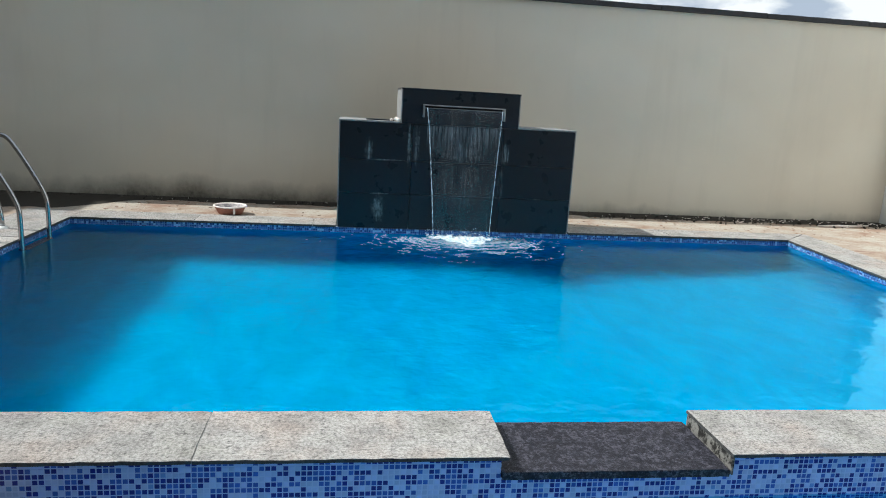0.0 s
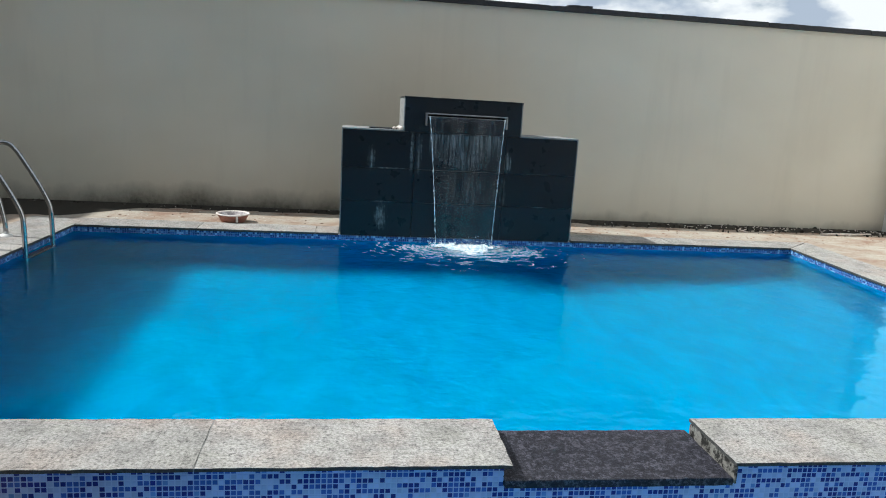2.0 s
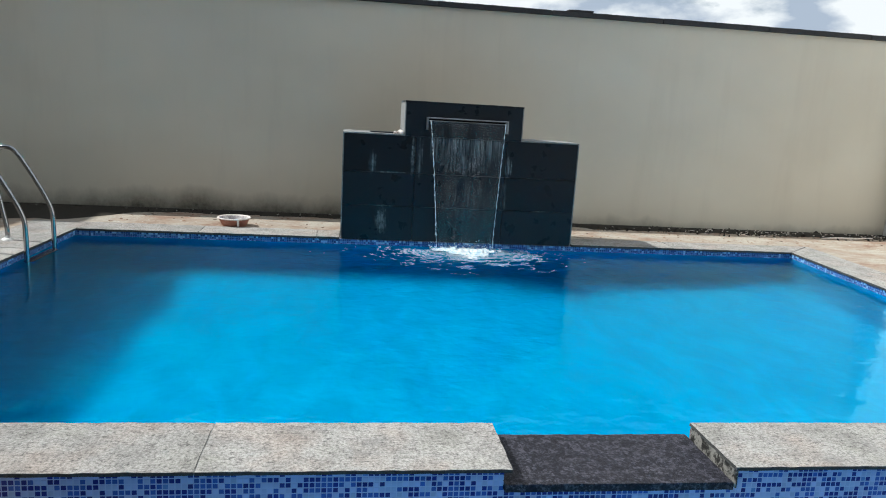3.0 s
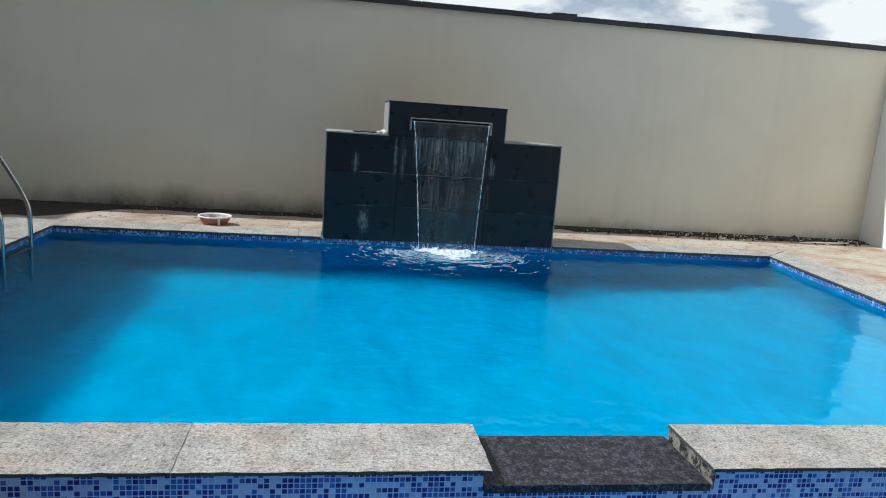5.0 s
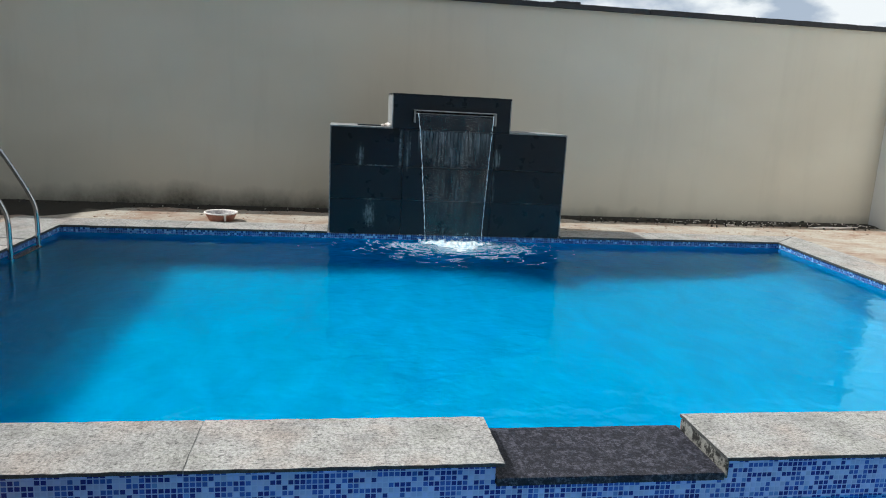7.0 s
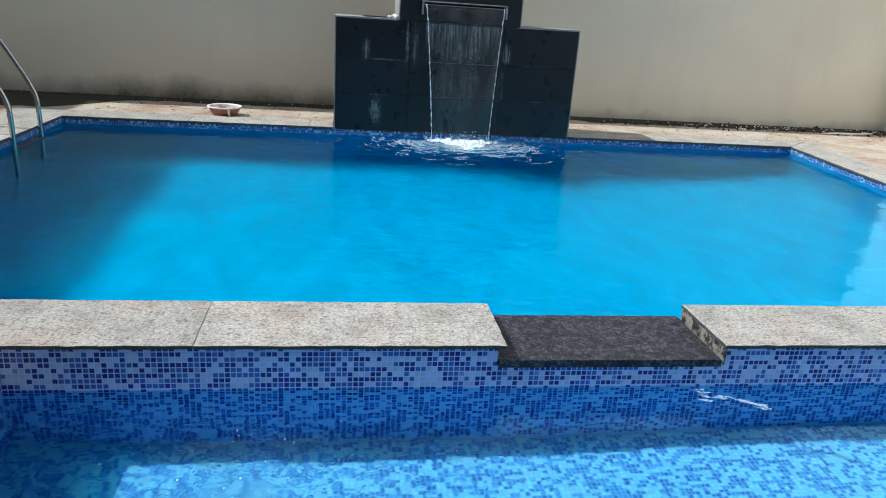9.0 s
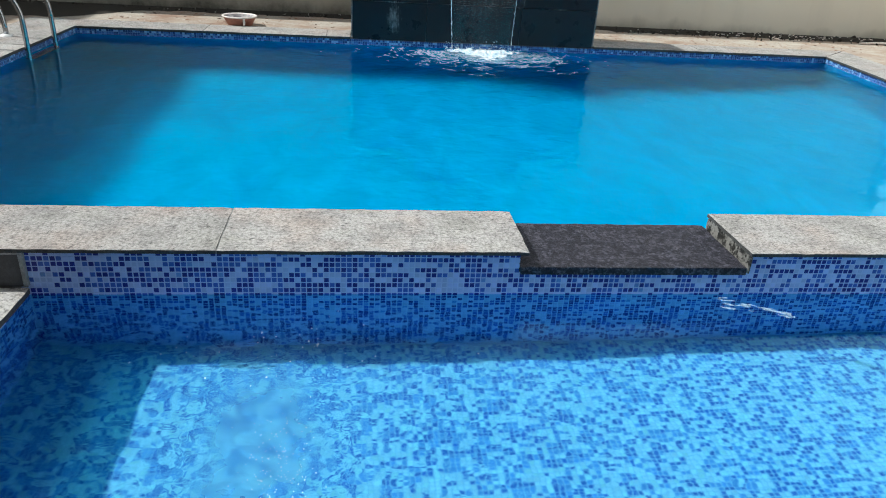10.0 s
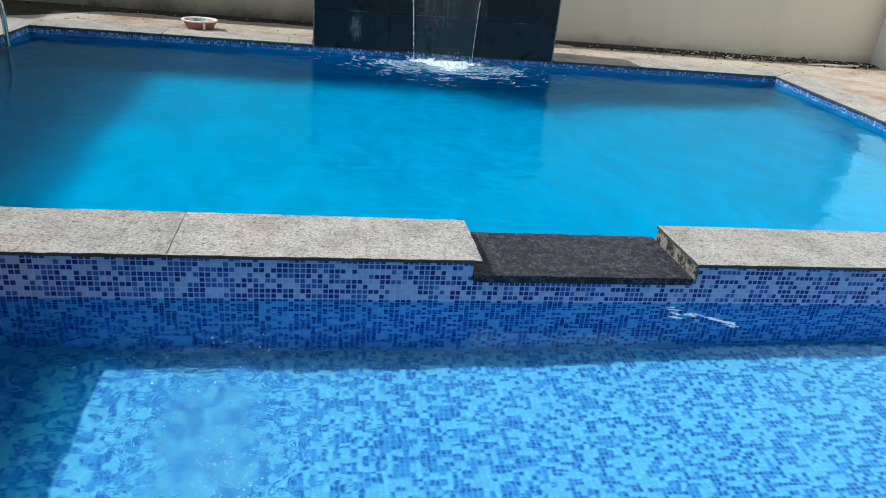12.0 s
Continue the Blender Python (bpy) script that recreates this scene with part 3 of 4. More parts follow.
tagged(part("pool_wall_right", prism([(RIGHT_NEAR, NEAR), (RIGHT_NEAR + T, NEAR), (RIGHT_FAR + T, FAR - 0.001), (RIGHT_FAR, FAR - 0.001)], POOL_FLOOR, -0.026), M_BAND_YZ), "dark blue glass mosaic pool wall", "pool wall", kind="structure")
tagged(part("pool_floor", box(LEFT - T, RIGHT_FAR + T, NEAR, FAR + T, POOL_FLOOR - 0.1, POOL_FLOOR - 0.001), M_MOS_XY), "pale blue mosaic pool floor", "pool floor", kind="structure")

bmw = bmesh.new()
bmw.faces.new([bmw.verts.new(p) for p in ((LEFT - 0.01, NEAR - 0.01, WATER), (RIGHT_NEAR + 0.01, NEAR - 0.01, WATER), (RIGHT_FAR + 0.01, FAR + 0.01, WATER), (LEFT - 0.01, FAR + 0.01, WATER))])
water = tagged(part("water", bmw, M_WATER), "clear blue rippled pool water", "water", kind="structure")
water.visible_shadow = False

# divider between the pools: core, weir gap between x 0 and 0.967
core = tagged(new("pool_divider", None), "low mosaic-faced wall dividing the two pools", "pool wall", kind="structure")
part("core", box(-4.0, -0.03, 0.034, NEAR, KID_FLOOR - 0.2, -0.018), M_MORTAR, core)
part("core", box(0.985, 5.0, 0.034, NEAR, KID_FLOOR - 0.2, -0.018), M_MORTAR, core)
part("core", box(-0.03, 0.985, 0.034, NEAR, KID_FLOOR - 0.2, -0.108), M_MORTAR, core)
part("core", box(-4.0, 5.0, NEAR - 0.02, NEAR - 0.001, POOL_FLOOR, -0.109), M_MOS_XZ, core)
part("slab_end", rough_slab(0.969, 0.986, 0.008, 0.43, -0.1, -0.018, 5, 0.006, 0.04), M_END, core, "broken granite edge beside the weir")

# coping slabs of the main pool
coping = tagged(new("coping", None), "flamed pale granite coping slabs round the main pool", "coping", kind="structure")
for k, (a, b) in enumerate(((-3.99, -2.501), (-2.499, -1.2505), (-1.2485, 0.0), (0.967, 2.3), (2.302, 3.6), (3.602, 5.0))):
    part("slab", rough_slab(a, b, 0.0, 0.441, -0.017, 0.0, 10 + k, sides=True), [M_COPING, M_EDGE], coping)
for jx in (-2.5, -1.2495, 2.301, 3.601):
    part("joint", box(jx - 0.003, jx + 0.003, 0.006, 0.436, -0.0165, -0.0035), M_MORTAR, coping)
lo, hi = LEFT + 0.012, FAR - 0.012
k = 0
for a, b in ((0.447, 1.65), (1.6525, 2.85), (2.8525, 4.05), (4.0525, hi + 0.44)):
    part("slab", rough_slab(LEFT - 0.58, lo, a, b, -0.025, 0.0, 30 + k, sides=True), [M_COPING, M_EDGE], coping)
    k += 1
xs = [lo + 0.0015, -2.3, -1.05, -0.80]
for a, b in zip(xs, xs[1:]):
    part("slab", rough_slab(a, b - 0.0015, hi, hi + 0.44, -0.025, 0.0, 40 + k, sides=True), [M_COPING, M_EDGE], coping)
    k += 1
xs = [1.84, 3.1, 4.35]
for a, b in zip(xs, xs[1:]):
    part("slab", rough_slab(a, b - 0.0015, hi, hi + 0.44, -0.025, 0.0, 40 + k, sides=True), [M_COPING, M_EDGE], coping)
    k += 1
# mitred corner and the slanting right side
rx = right_x(hi) - 0.012
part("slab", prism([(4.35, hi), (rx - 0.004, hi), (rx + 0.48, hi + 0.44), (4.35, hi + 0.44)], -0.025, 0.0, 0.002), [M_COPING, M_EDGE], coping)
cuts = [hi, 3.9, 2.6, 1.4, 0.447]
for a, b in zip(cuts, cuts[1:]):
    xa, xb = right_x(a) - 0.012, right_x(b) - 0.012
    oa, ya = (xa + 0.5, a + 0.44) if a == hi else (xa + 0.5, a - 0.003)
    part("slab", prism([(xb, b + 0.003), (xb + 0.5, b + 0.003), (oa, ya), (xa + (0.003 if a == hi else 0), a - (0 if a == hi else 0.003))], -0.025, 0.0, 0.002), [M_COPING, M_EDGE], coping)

tagged(part("weir_slab", rough_slab(-0.028, 0.966, 0.004, 0.466, -0.106, -0.071, 21, 0.004, 0.04), M_WEIR), "dark rough granite overflow slab between the coping slabs", "stone slab")

# shallow pool shell: left side, floor bed, near and right sides
tagged(part("kid_wall_left", box(KID_LEFT - T, KID_LEFT - 0.004, KID_NEAR, 0.033, KID_FLOOR, KID_DECK - 0.026), M_GROUT), "mosaic side wall of the shallow pool", "pool wall", kind="structure")
tagged(part("kid_wall_right", box(KID_RIGHT, KID_RIGHT + T, KID_NEAR, 0.033, KID_FLOOR, KID_DECK - 0.026), M_MOS_YZ), "mosaic side wall of the shallow pool", "pool wall", kind="structure")
tagged(part("kid_wall_near", box(KID_LEFT - T, KID_RIGHT + T, KID_NEAR - T, KID_NEAR - 0.001, KID_FLOOR, KID_DECK - 0.026), M_MOS_XZ), "mosaic end wall of the shallow pool", "pool wall", kind="structure")
kid_floor = tagged(part("kid_floor", box(KID_LEFT - T, KID_RIGHT + T, KID_NEAR - T, 0.033, KID_FLOOR - 0.1, KID_FLOOR - 0.004), M_FLOOR_GROUT), "pale blue mosaic floor of the shallow pool", "pool floor", kind="structure")
kc = tagged(new("kid_coping", None), "flamed pale granite coping of the shallow pool", "coping", kind="structure")
for k, (a, b) in enumerate(((-1.2, 0.012), (-2.35, -1.206))):
    part("slab", rough_slab(KID_LEFT - 0.42, KID_LEFT + 0.012, a, b, KID_DECK - 0.025, KID_DECK, 80 + k, sides=True), [M_COPING, M_EDGE], kc)
for k, (a, b) in enumerate(((KID_LEFT - 0.42, -0.9), (-0.894, 0.4), (0.406, 1.8), (1.806, 3.5))):
    part("slab", rough_slab(a, b, KID_NEAR - 0.42, KID_NEAR + 0.0, KID_DECK - 0.025, KID_DECK, 90 + k, sides=True), [M_COPING, M_EDGE], kc)
part("slab", rough_slab(KID_RIGHT - 0.012, KID_RIGHT + 0.42, KID_NEAR + 0.006, 0.012, KID_DECK - 0.025, KID_DECK, 97, sides=True), [M_COPING, M_EDGE], kc)

riser = tagged(new("riser", None), "dark granite riser below the coping", "riser", kind="structure")
part("panel", box(-4.0, KID_LEFT - 0.012, 0.016, 0.032, KID_DECK + 0.001, -0.030, 0.002), M_RISER, riser)
part("edge_strip", box(KID_LEFT - 0.011, KID_LEFT + 0.006, 0.010, 0.032, KID_DECK + 0.001, -0.0182, 0.002), M_LEDGE, riser, "pale sawn stone edge")
part("edge_strip", box(-4.0, KID_LEFT - 0.012, 0.011, 0.032, -0.029, -0.0182), M_LEDGE, riser, "pale sawn stone edge")

bmw = bmesh.new()
bmw.faces.new([bmw.verts.new(p) for p in ((KID_LEFT - 0.01, KID_NEAR - 0.01, KID_WATER), (KID_RIGHT + 0.01, KID_NEAR - 0.01, KID_WATER), (KID_RIGHT + 0.01, 0.035, KID_WATER), (KID_LEFT - 0.01, 0.035, KID_WATER))])
kid_water = tagged(part("kid_water", bmw, M_KID_WATER), "clear rippled water of the shallow pool", "water", kind="structure")
kid_water.visible_shadow = False


# ---- waterfall fountain ----
def fountain():
    y0, y1 = FAR, 5.88
    root = tagged(empty("waterfall_fountain", (0.5, 5.5, 0)), "stepped black granite waterfall fountain on the pool edge", "fountain")
    inv = Matrix.Translation((-0.5, -5.5, 0))

    def p(name, bm, mat, label="", smooth=False, parent=None):
        bm.transform(inv)
        return part(name, bm, mat, parent or root, label, smooth)
    xl, xr, ztop = -0.78, 1.812, 1.136
    tl, tr, ttop = -0.125, 1.155, 1.512
    core_bm = box(xl + 0.02, xr - 0.02, y0 + 0.02, y1 - 0.01, 0.001, ztop - 0.02)
    box(tl + 0.02, tr - 0.02, y0 + 0.05, y1 - 0.01, ztop - 0.03, ttop - 0.02, 0, core_bm)
    p("core", core_bm, M_MORTAR, "cement core")
    cols, rows = [xl, -0.008, 0.998, xr], [-0.021, 0.366, 0.732, ztop - 0.002]
    for r in range(3):
        for c in range(3):
            j = random.Random(r * 7 + c).uniform(-0.0015, 0.0015)
            p("panel", box(cols[c] + 0.0018, cols[c + 1] - 0.0018, y0 + j, y0 + 0.019, rows[r] + 0.0015, rows[r + 1] - 0.0015, 0.0015), M_PANEL)
    # tower front round the spout slot
    sl, sr, s0, s1 = 0.10, 0.985, 1.312, 1.347
    tower = box(tl, sl, y0 - 0.001, y0 + 0.049, ztop, ttop - 0.02)
    box(sr, tr, y0 - 0.001, y0 + 0.049, ztop, ttop - 0.02, 0, tower)
    box(sl, sr, y0 - 0.001, y0 + 0.049, s1, ttop - 0.02, 0, tower)
    box(sl, sr, y0 - 0.001, y0 + 0.049, ztop, s0, 0, tower)
    p("panel", tower, M_PANEL)
    # sides and tops of sawn stone
    for a, b, z0, z1 in ((xl - 0.012, xl + 0.019, 0.002, ztop), (xr - 0.019, xr + 0.012, 0.002, ztop), (tl - 0.012, tl + 0.019, ztop + 0.001, ttop - 0.021), (tr - 0.019, tr + 0.012, ztop + 0.001, ttop - 0.021)):
        p("side_panel", box(a, b, y0 + 0.02, y1, z0, z1, 0.002), M_LEDGE, "sawn grey granite side")
        xa, xb = (a, a + 0.011) if a in (xl - 0.012, tl - 0.012) else (b - 0.011, b)
        p("edge_strip", box(xa, xb, y0 - 0.003, y0 + 0.0195, z0, z1, 0.001), M_LEDGE, "pale sawn granite edge")
    p("top_slab", rough_slab(xl - 0.014, tl - 0.014, y0 - 0.004, y1, ztop - 0.002, ztop + 0.014, 3, 0.005), M_LEDGE, "grey granite top slab")
    p("top_slab", rough_slab(tr + 0.014, xr + 0.014, y0 - 0.004, y1, ztop - 0.002, ztop + 0.014, 4, 0.005), M_LEDGE, "grey granite top slab")
    p("top_slab", rough_slab(tl - 0.014, tr + 0.014, y0 - 0.006, y1, ttop - 0.02, ttop, 6, 0.003), M_PANEL, "black granite top slab")
    p("broken_tile", box(-0.50, -0.16, 5.30, 5.52, ztop + 0.0142, ztop + 0.026, 0.002), M_PANEL, "offcut of black granite")
    lump = bmesh.new()
    for q in range(9):
        rl = random.Random(q)
        bmesh.ops.create_icosphere(lump, subdivisions=2, radius=rl.uniform(0.014, 0.026), matrix=Matrix.Translation((-0.20 + rl.uniform(-0.045, 0.045), 5.22 + rl.uniform(-0.02, 0.02), ztop + 0.026 + rl.uniform(0, 0.016))))
    p("mortar_lump", lump, M_RIM, "whitish lump of mortar on the ledge", True)
    # spillway of steel: a lip with upturned frame
    p("spout_slot", box(sl + 0.01, sr - 0.01, y0 + 0.04, y0 + 0.06, s0, s1), M_DARK, "dark slot")
    frame_bm = box(sl - 0.006, sr + 0.006, y0 - 0.07, y0 - 0.002, s1 - 0.012, s1, 0.002)
    box(sl - 0.006, sl + 0.012, y0 - 0.07, y0 - 0.002, s0 - 0.10, s1 - 0.0125, 0.002, frame_bm)
    box(sr - 0.012, sr + 0.006, y0 - 0.07, y0 - 0.002, s0 - 0.10, s1 - 0.0125, 0.002, frame_bm)
    p("spillway", frame_bm, M_SPILL, "brushed steel spillway frame")
    p("lip", box(sl + 0.013, sr - 0.013, y0 - 0.085, y0 + 0.03, s0 - 0.004, s0 + 0.002), M_SPILL, "brushed steel lip")
    # falling film, narrowing as it drops, with a rope of water along each edge
    def film(u, s):
        drop = s * (s0 + 0.0 - WATER)
        xa, xb = 0.135 + 0.125 * s ** 0.8, 0.955 - 0.075 * s ** 0.8
        return Vector((xa + (xb - xa) * u, y0 - 0.085 - 0.075 * s ** 0.5 + 0.006 * math.sin(17 * u + 5 * s), s0 - 0.002 - drop))
    fb = bmesh.new()
    nu, ns = 36, 40
    gv = [[fb.verts.new(film(i / nu, j / ns)) for i in range(nu + 1)] for j in range(ns + 1)]
    for j in range(ns):
        for i in range(nu):
            fb.faces.new((gv[j][i], gv[j + 1][i], gv[j + 1][i + 1], gv[j][i + 1]))
    p("water_film", fb, M_SHEET, "clear falling sheet of water", True)
    for u in (0.0, 1.0):
        rl = random.Random(11 + int(u))
        pts, rad = [], []
        for j in range(91):
            s = j / 90
            v = film(u, s)
            pts.append(v + Vector((rl.uniform(-0.003, 0.003), rl.uniform(-0.003, 0.003), 0)))
            rad.append(max(0.0016, 0.0036 + 0.0018 * math.sin(j * 0.9 + u) + rl.uniform(-0.0022, 0.0022)))
        p("water_rope", tube(pts, rad, 7), M_FOAM, "white beaded edge of the falling water", True)
    return root


fountain()


# ---- foam where the sheet meets the pool ----
def splash():
    rl = random.Random(4)
    bm = bmesh.new()
    nx, ny, verts = 110, 80, {}

    def rise(x, y):
        e = max(0.0, 1 - ((x - 0.57) / 0.46) ** 4 - (abs(y - 4.96) / (0.13 if y > 4.96 else max(0.18, 0.66 - 1.9 * abs(x - 0.6)))) ** 2) if abs(x - 0.57) < 0.5 else 0.0
        f = 0.5 + 0.5 * noise.noise(Vector((x * 17, y * 13, 1.0))) + 0.35 * noise.noise(Vector((x * 45, y * 40, 4.0)))
        return e * f
    for j in range(ny + 1):
        for i in range(nx + 1):
            x, y = 0.05 + 1.04 * i / nx, 4.32 + 0.80 * j / ny
            k = rise(x, y)
            verts[i, j] = (bm.verts.new((x, y, WATER + 0.002 + 0.055 * k * (1.0 if y > 4.8 else 0.45))), k)
    for j in range(ny):
        for i in range(nx):
            q = [verts[i, j], verts[i + 1, j], verts[i + 1, j + 1], verts[i, j + 1]]
            if sum(k for _, k in q) / 4 > 0.27:
                bm.faces.new([v for v, _ in q])
    bmesh.ops.delete(bm, geom=[v for v in bm.verts if not v.link_faces], context="VERTS")
    for _ in range(240):
        x, y = 0.57 + rl.uniform(-0.4, 0.4), 4.96 + rl.gauss(0, 0.09)
        bmesh.ops.create_icosphere(bm, subdivisions=1, radius=rl.uniform(0.003, 0.007), matrix=Matrix.Translation((x, y, WATER + abs(rl.gauss(0.02, 0.035)))))
    tagged(part("splash", bm, M_FOAM, smooth=True), "white splash where the falling sheet hits the pool", "splash", kind="stuff")
    # foam: a churned core and broken ribbons that drift out along the rings of the ripples
    bm = bmesh.new()

    def ribbon(cx, cy, ra, rb, t0, span, width):
        n = max(5, int(span * 16))
        left, right = [], []
        for k in range(n + 1):
            t = t0 + span * k / n
            w = width * math.sin(math.pi * (0.06 + 0.88 * k / n)) * rl.uniform(0.5, 1.2)
            wob = 1 + 0.07 * noise.noise(Vector((t * 9, ra * 5, 2.0)))
            c, d = math.cos(t), math.sin(t)
            left.append(bm.verts.new((cx + (ra * wob - w) * c, cy + (rb * wob - w) * d, WATER + 0.003)))
            right.append(bm.verts.new((cx + (ra * wob + w) * c, cy + (rb * wob + w) * d, WATER + 0.003)))
        for k in range(n):
            bm.faces.new((left[k], right[k], right[k + 1], left[k + 1]))
    def squiggle(x, y, length, turn, width):
        """A wavering thread of foam."""
        n = max(6, int(length / 0.012))
        bend, left, right = rl.uniform(-2.4, 2.4), [], []
        phase, sway = rl.uniform(0, 6), rl.uniform(0.4, 1.3)
        for k in range(n + 1):
            u = k / n
            a = turn + bend * (u - 0.5) + sway * math.sin(phase + 9 * u * length / 0.12)
            x, y = x + math.cos(a) * length / n, y + math.sin(a) * length / n
            w = width * math.sin(math.pi * (0.08 + 0.84 * u)) * rl.uniform(0.5, 1.3)
            nx, ny = -math.sin(a) * w, math.cos(a) * w
            left.append((x - nx, y - ny))
            right.append((x + nx, y + ny))
        if max(p[1] for p in left + right) > FAR - 0.03:
            return
        lv = [bm.verts.new((*p, WATER + 0.003)) for p in left]
        rv = [bm.verts.new((*p, WATER + 0.003)) for p in right]
        for k in range(n):
            bm.faces.new((lv[k], rv[k], rv[k + 1], lv[k + 1]))
    for _ in range(230):
        d, t = min(1.1, abs(rl.gauss(0.2, 0.45))), rl.uniform(math.pi * 0.93, math.pi * 2.07)
        x, y = 0.57 + (0.40 + 0.72 * d) * math.cos(t), 4.97 + (0.16 + 0.9 * d) * math.sin(t)
        along = math.atan2((0.16 + 0.9 * d) * math.cos(t), -(0.40 + 0.72 * d) * math.sin(t))
        squiggle(x, y, rl.uniform(0.10, 0.36) * (1.15 - 0.6 * d), along + rl.gauss(0, 0.3), rl.uniform(0.004, 0.009) * (1.15 - 0.4 * d))
    for _ in range(170):
        x, y = rl.gauss(0.57, 0.22), 4.97 - abs(rl.gauss(0, 0.20))
        ribbon(x, y, rl.uniform(0.02, 0.07), rl.uniform(0.01, 0.04), rl.uniform(0, 6.3), rl.uniform(1.0, 4.0), rl.uniform(0.006, 0.016))
    for _ in range(150):
        t, d = rl.uniform(math.pi * 0.97, math.pi * 2.03), abs(rl.gauss(0.25, 0.45))
        x, y = 0.57 + (0.40 + 0.9 * d) * math.cos(t), 4.97 + (0.12 + 0.75 * d) * math.sin(t)
        if y > FAR - 0.04:
            continue
        ribbon(x, y, rl.uniform(0.005, 0.013), rl.uniform(0.004, 0.009), rl.uniform(0, 6), 4.5, 0.006)
    tagged(part("foam", bm, M_FROTH, smooth=True), "white foam drifting in ribbons round the splash", "foam", kind="stuff")


splash()


# ---- pool ladder ----
def ladder():
    root = tagged(empty("pool_ladder", (-3.5, 4.11, 0)), "polished steel pool ladder over the coping", "ladder")
    inv = Matrix.Translation((3.5, -4.11, 0))

    def smooth_path(pts, r=5):
        pts = [Vector(q) for q in pts]
        out = [pts[0]]
        for a, b, c in zip(pts, pts[1:], pts[2:]):
            for k in range(1, r + 1):
                t = k / (r + 1)
                out.append((a * 0.5 + b * 0.5) * (1 - t) ** 2 + b * 2 * t * (1 - t) + (b * 0.5 + c * 0.5) * t ** 2)
        return out + [pts[-1]]
    for y in (3.84, 4.42):
        path = [(-3.46, y, -1.0), (-3.46, y, -0.3), (-3.46, y, 0.20), (-3.465, y, 0.30), (-3.53, y, 0.45), (-3.66, y, 0.68), (-3.735, y, 0.80), (-3.79, y, 0.86), (-3.86, y, 0.875), (-3.93, y, 0.84), (-3.96, y, 0.74), (-3.94, y, 0.5), (-3.895, y, 0.25), (-3.87, y, 0.12), (-3.87, y, 0.004)]
        bm = tube(smooth_path(path), 0.021, 14)
        bm.transform(inv)
        rail = part("rail", bm, M_STEEL, root, "polished steel rail", True)
        bm = lathe([(0.0, 0.022), (0.026, 0.022), (0.05, 0.012), (0.055, 0.0005)], 24)
        bm.transform(Matrix.Translation((-3.87, y, 0.0)))
        bm.transform(inv)
        part("flange", bm, M_PLASTIC, rail, "white plastic foot cover", True)
    for z in (-0.082, -0.38, -0.66):
        bm = box(-3.50, -3.42, 3.855, 4.405, z - 0.012, z + 0.012, 0.006, seg=2)
        bm.transform(inv)
        part("step", bm, M_STEEL, root, "ribbed steel step")


ladder()


# ---- basin on the deck ----
def basin():
    root = tagged(empty("basin", (-2.01, 5.72, -0.013)), "shallow clay-red basin with a pale rim on the deck", "basin")
    bm = lathe([(0.0, 0.0), (0.115, 0.0), (0.13, 0.006), (0.165, 0.07), (0.176, 0.092)])
    part("body", bm, M_BASIN, root, "clay-red body", True)
    bm = lathe([(0.176, 0.088), (0.188, 0.092), (0.190, 0.100), (0.184, 0.106), (0.168, 0.103), (0.164, 0.096)])
    part("rim", bm, M_RIM, root, "pale pinkish rim", True)
    bm = lathe([(0.166, 0.098), (0.152, 0.065), (0.13, 0.03), (0.0, 0.026)])
    part("inside", bm, M_INSIDE, root, "whitish worn inside", True)
    bm = box(0.055, 0.078, -0.1665, -0.142, 0.02, 0.09, 0.003)
    part("drip", bm, M_RIM, root, "white paint drip")


basin()


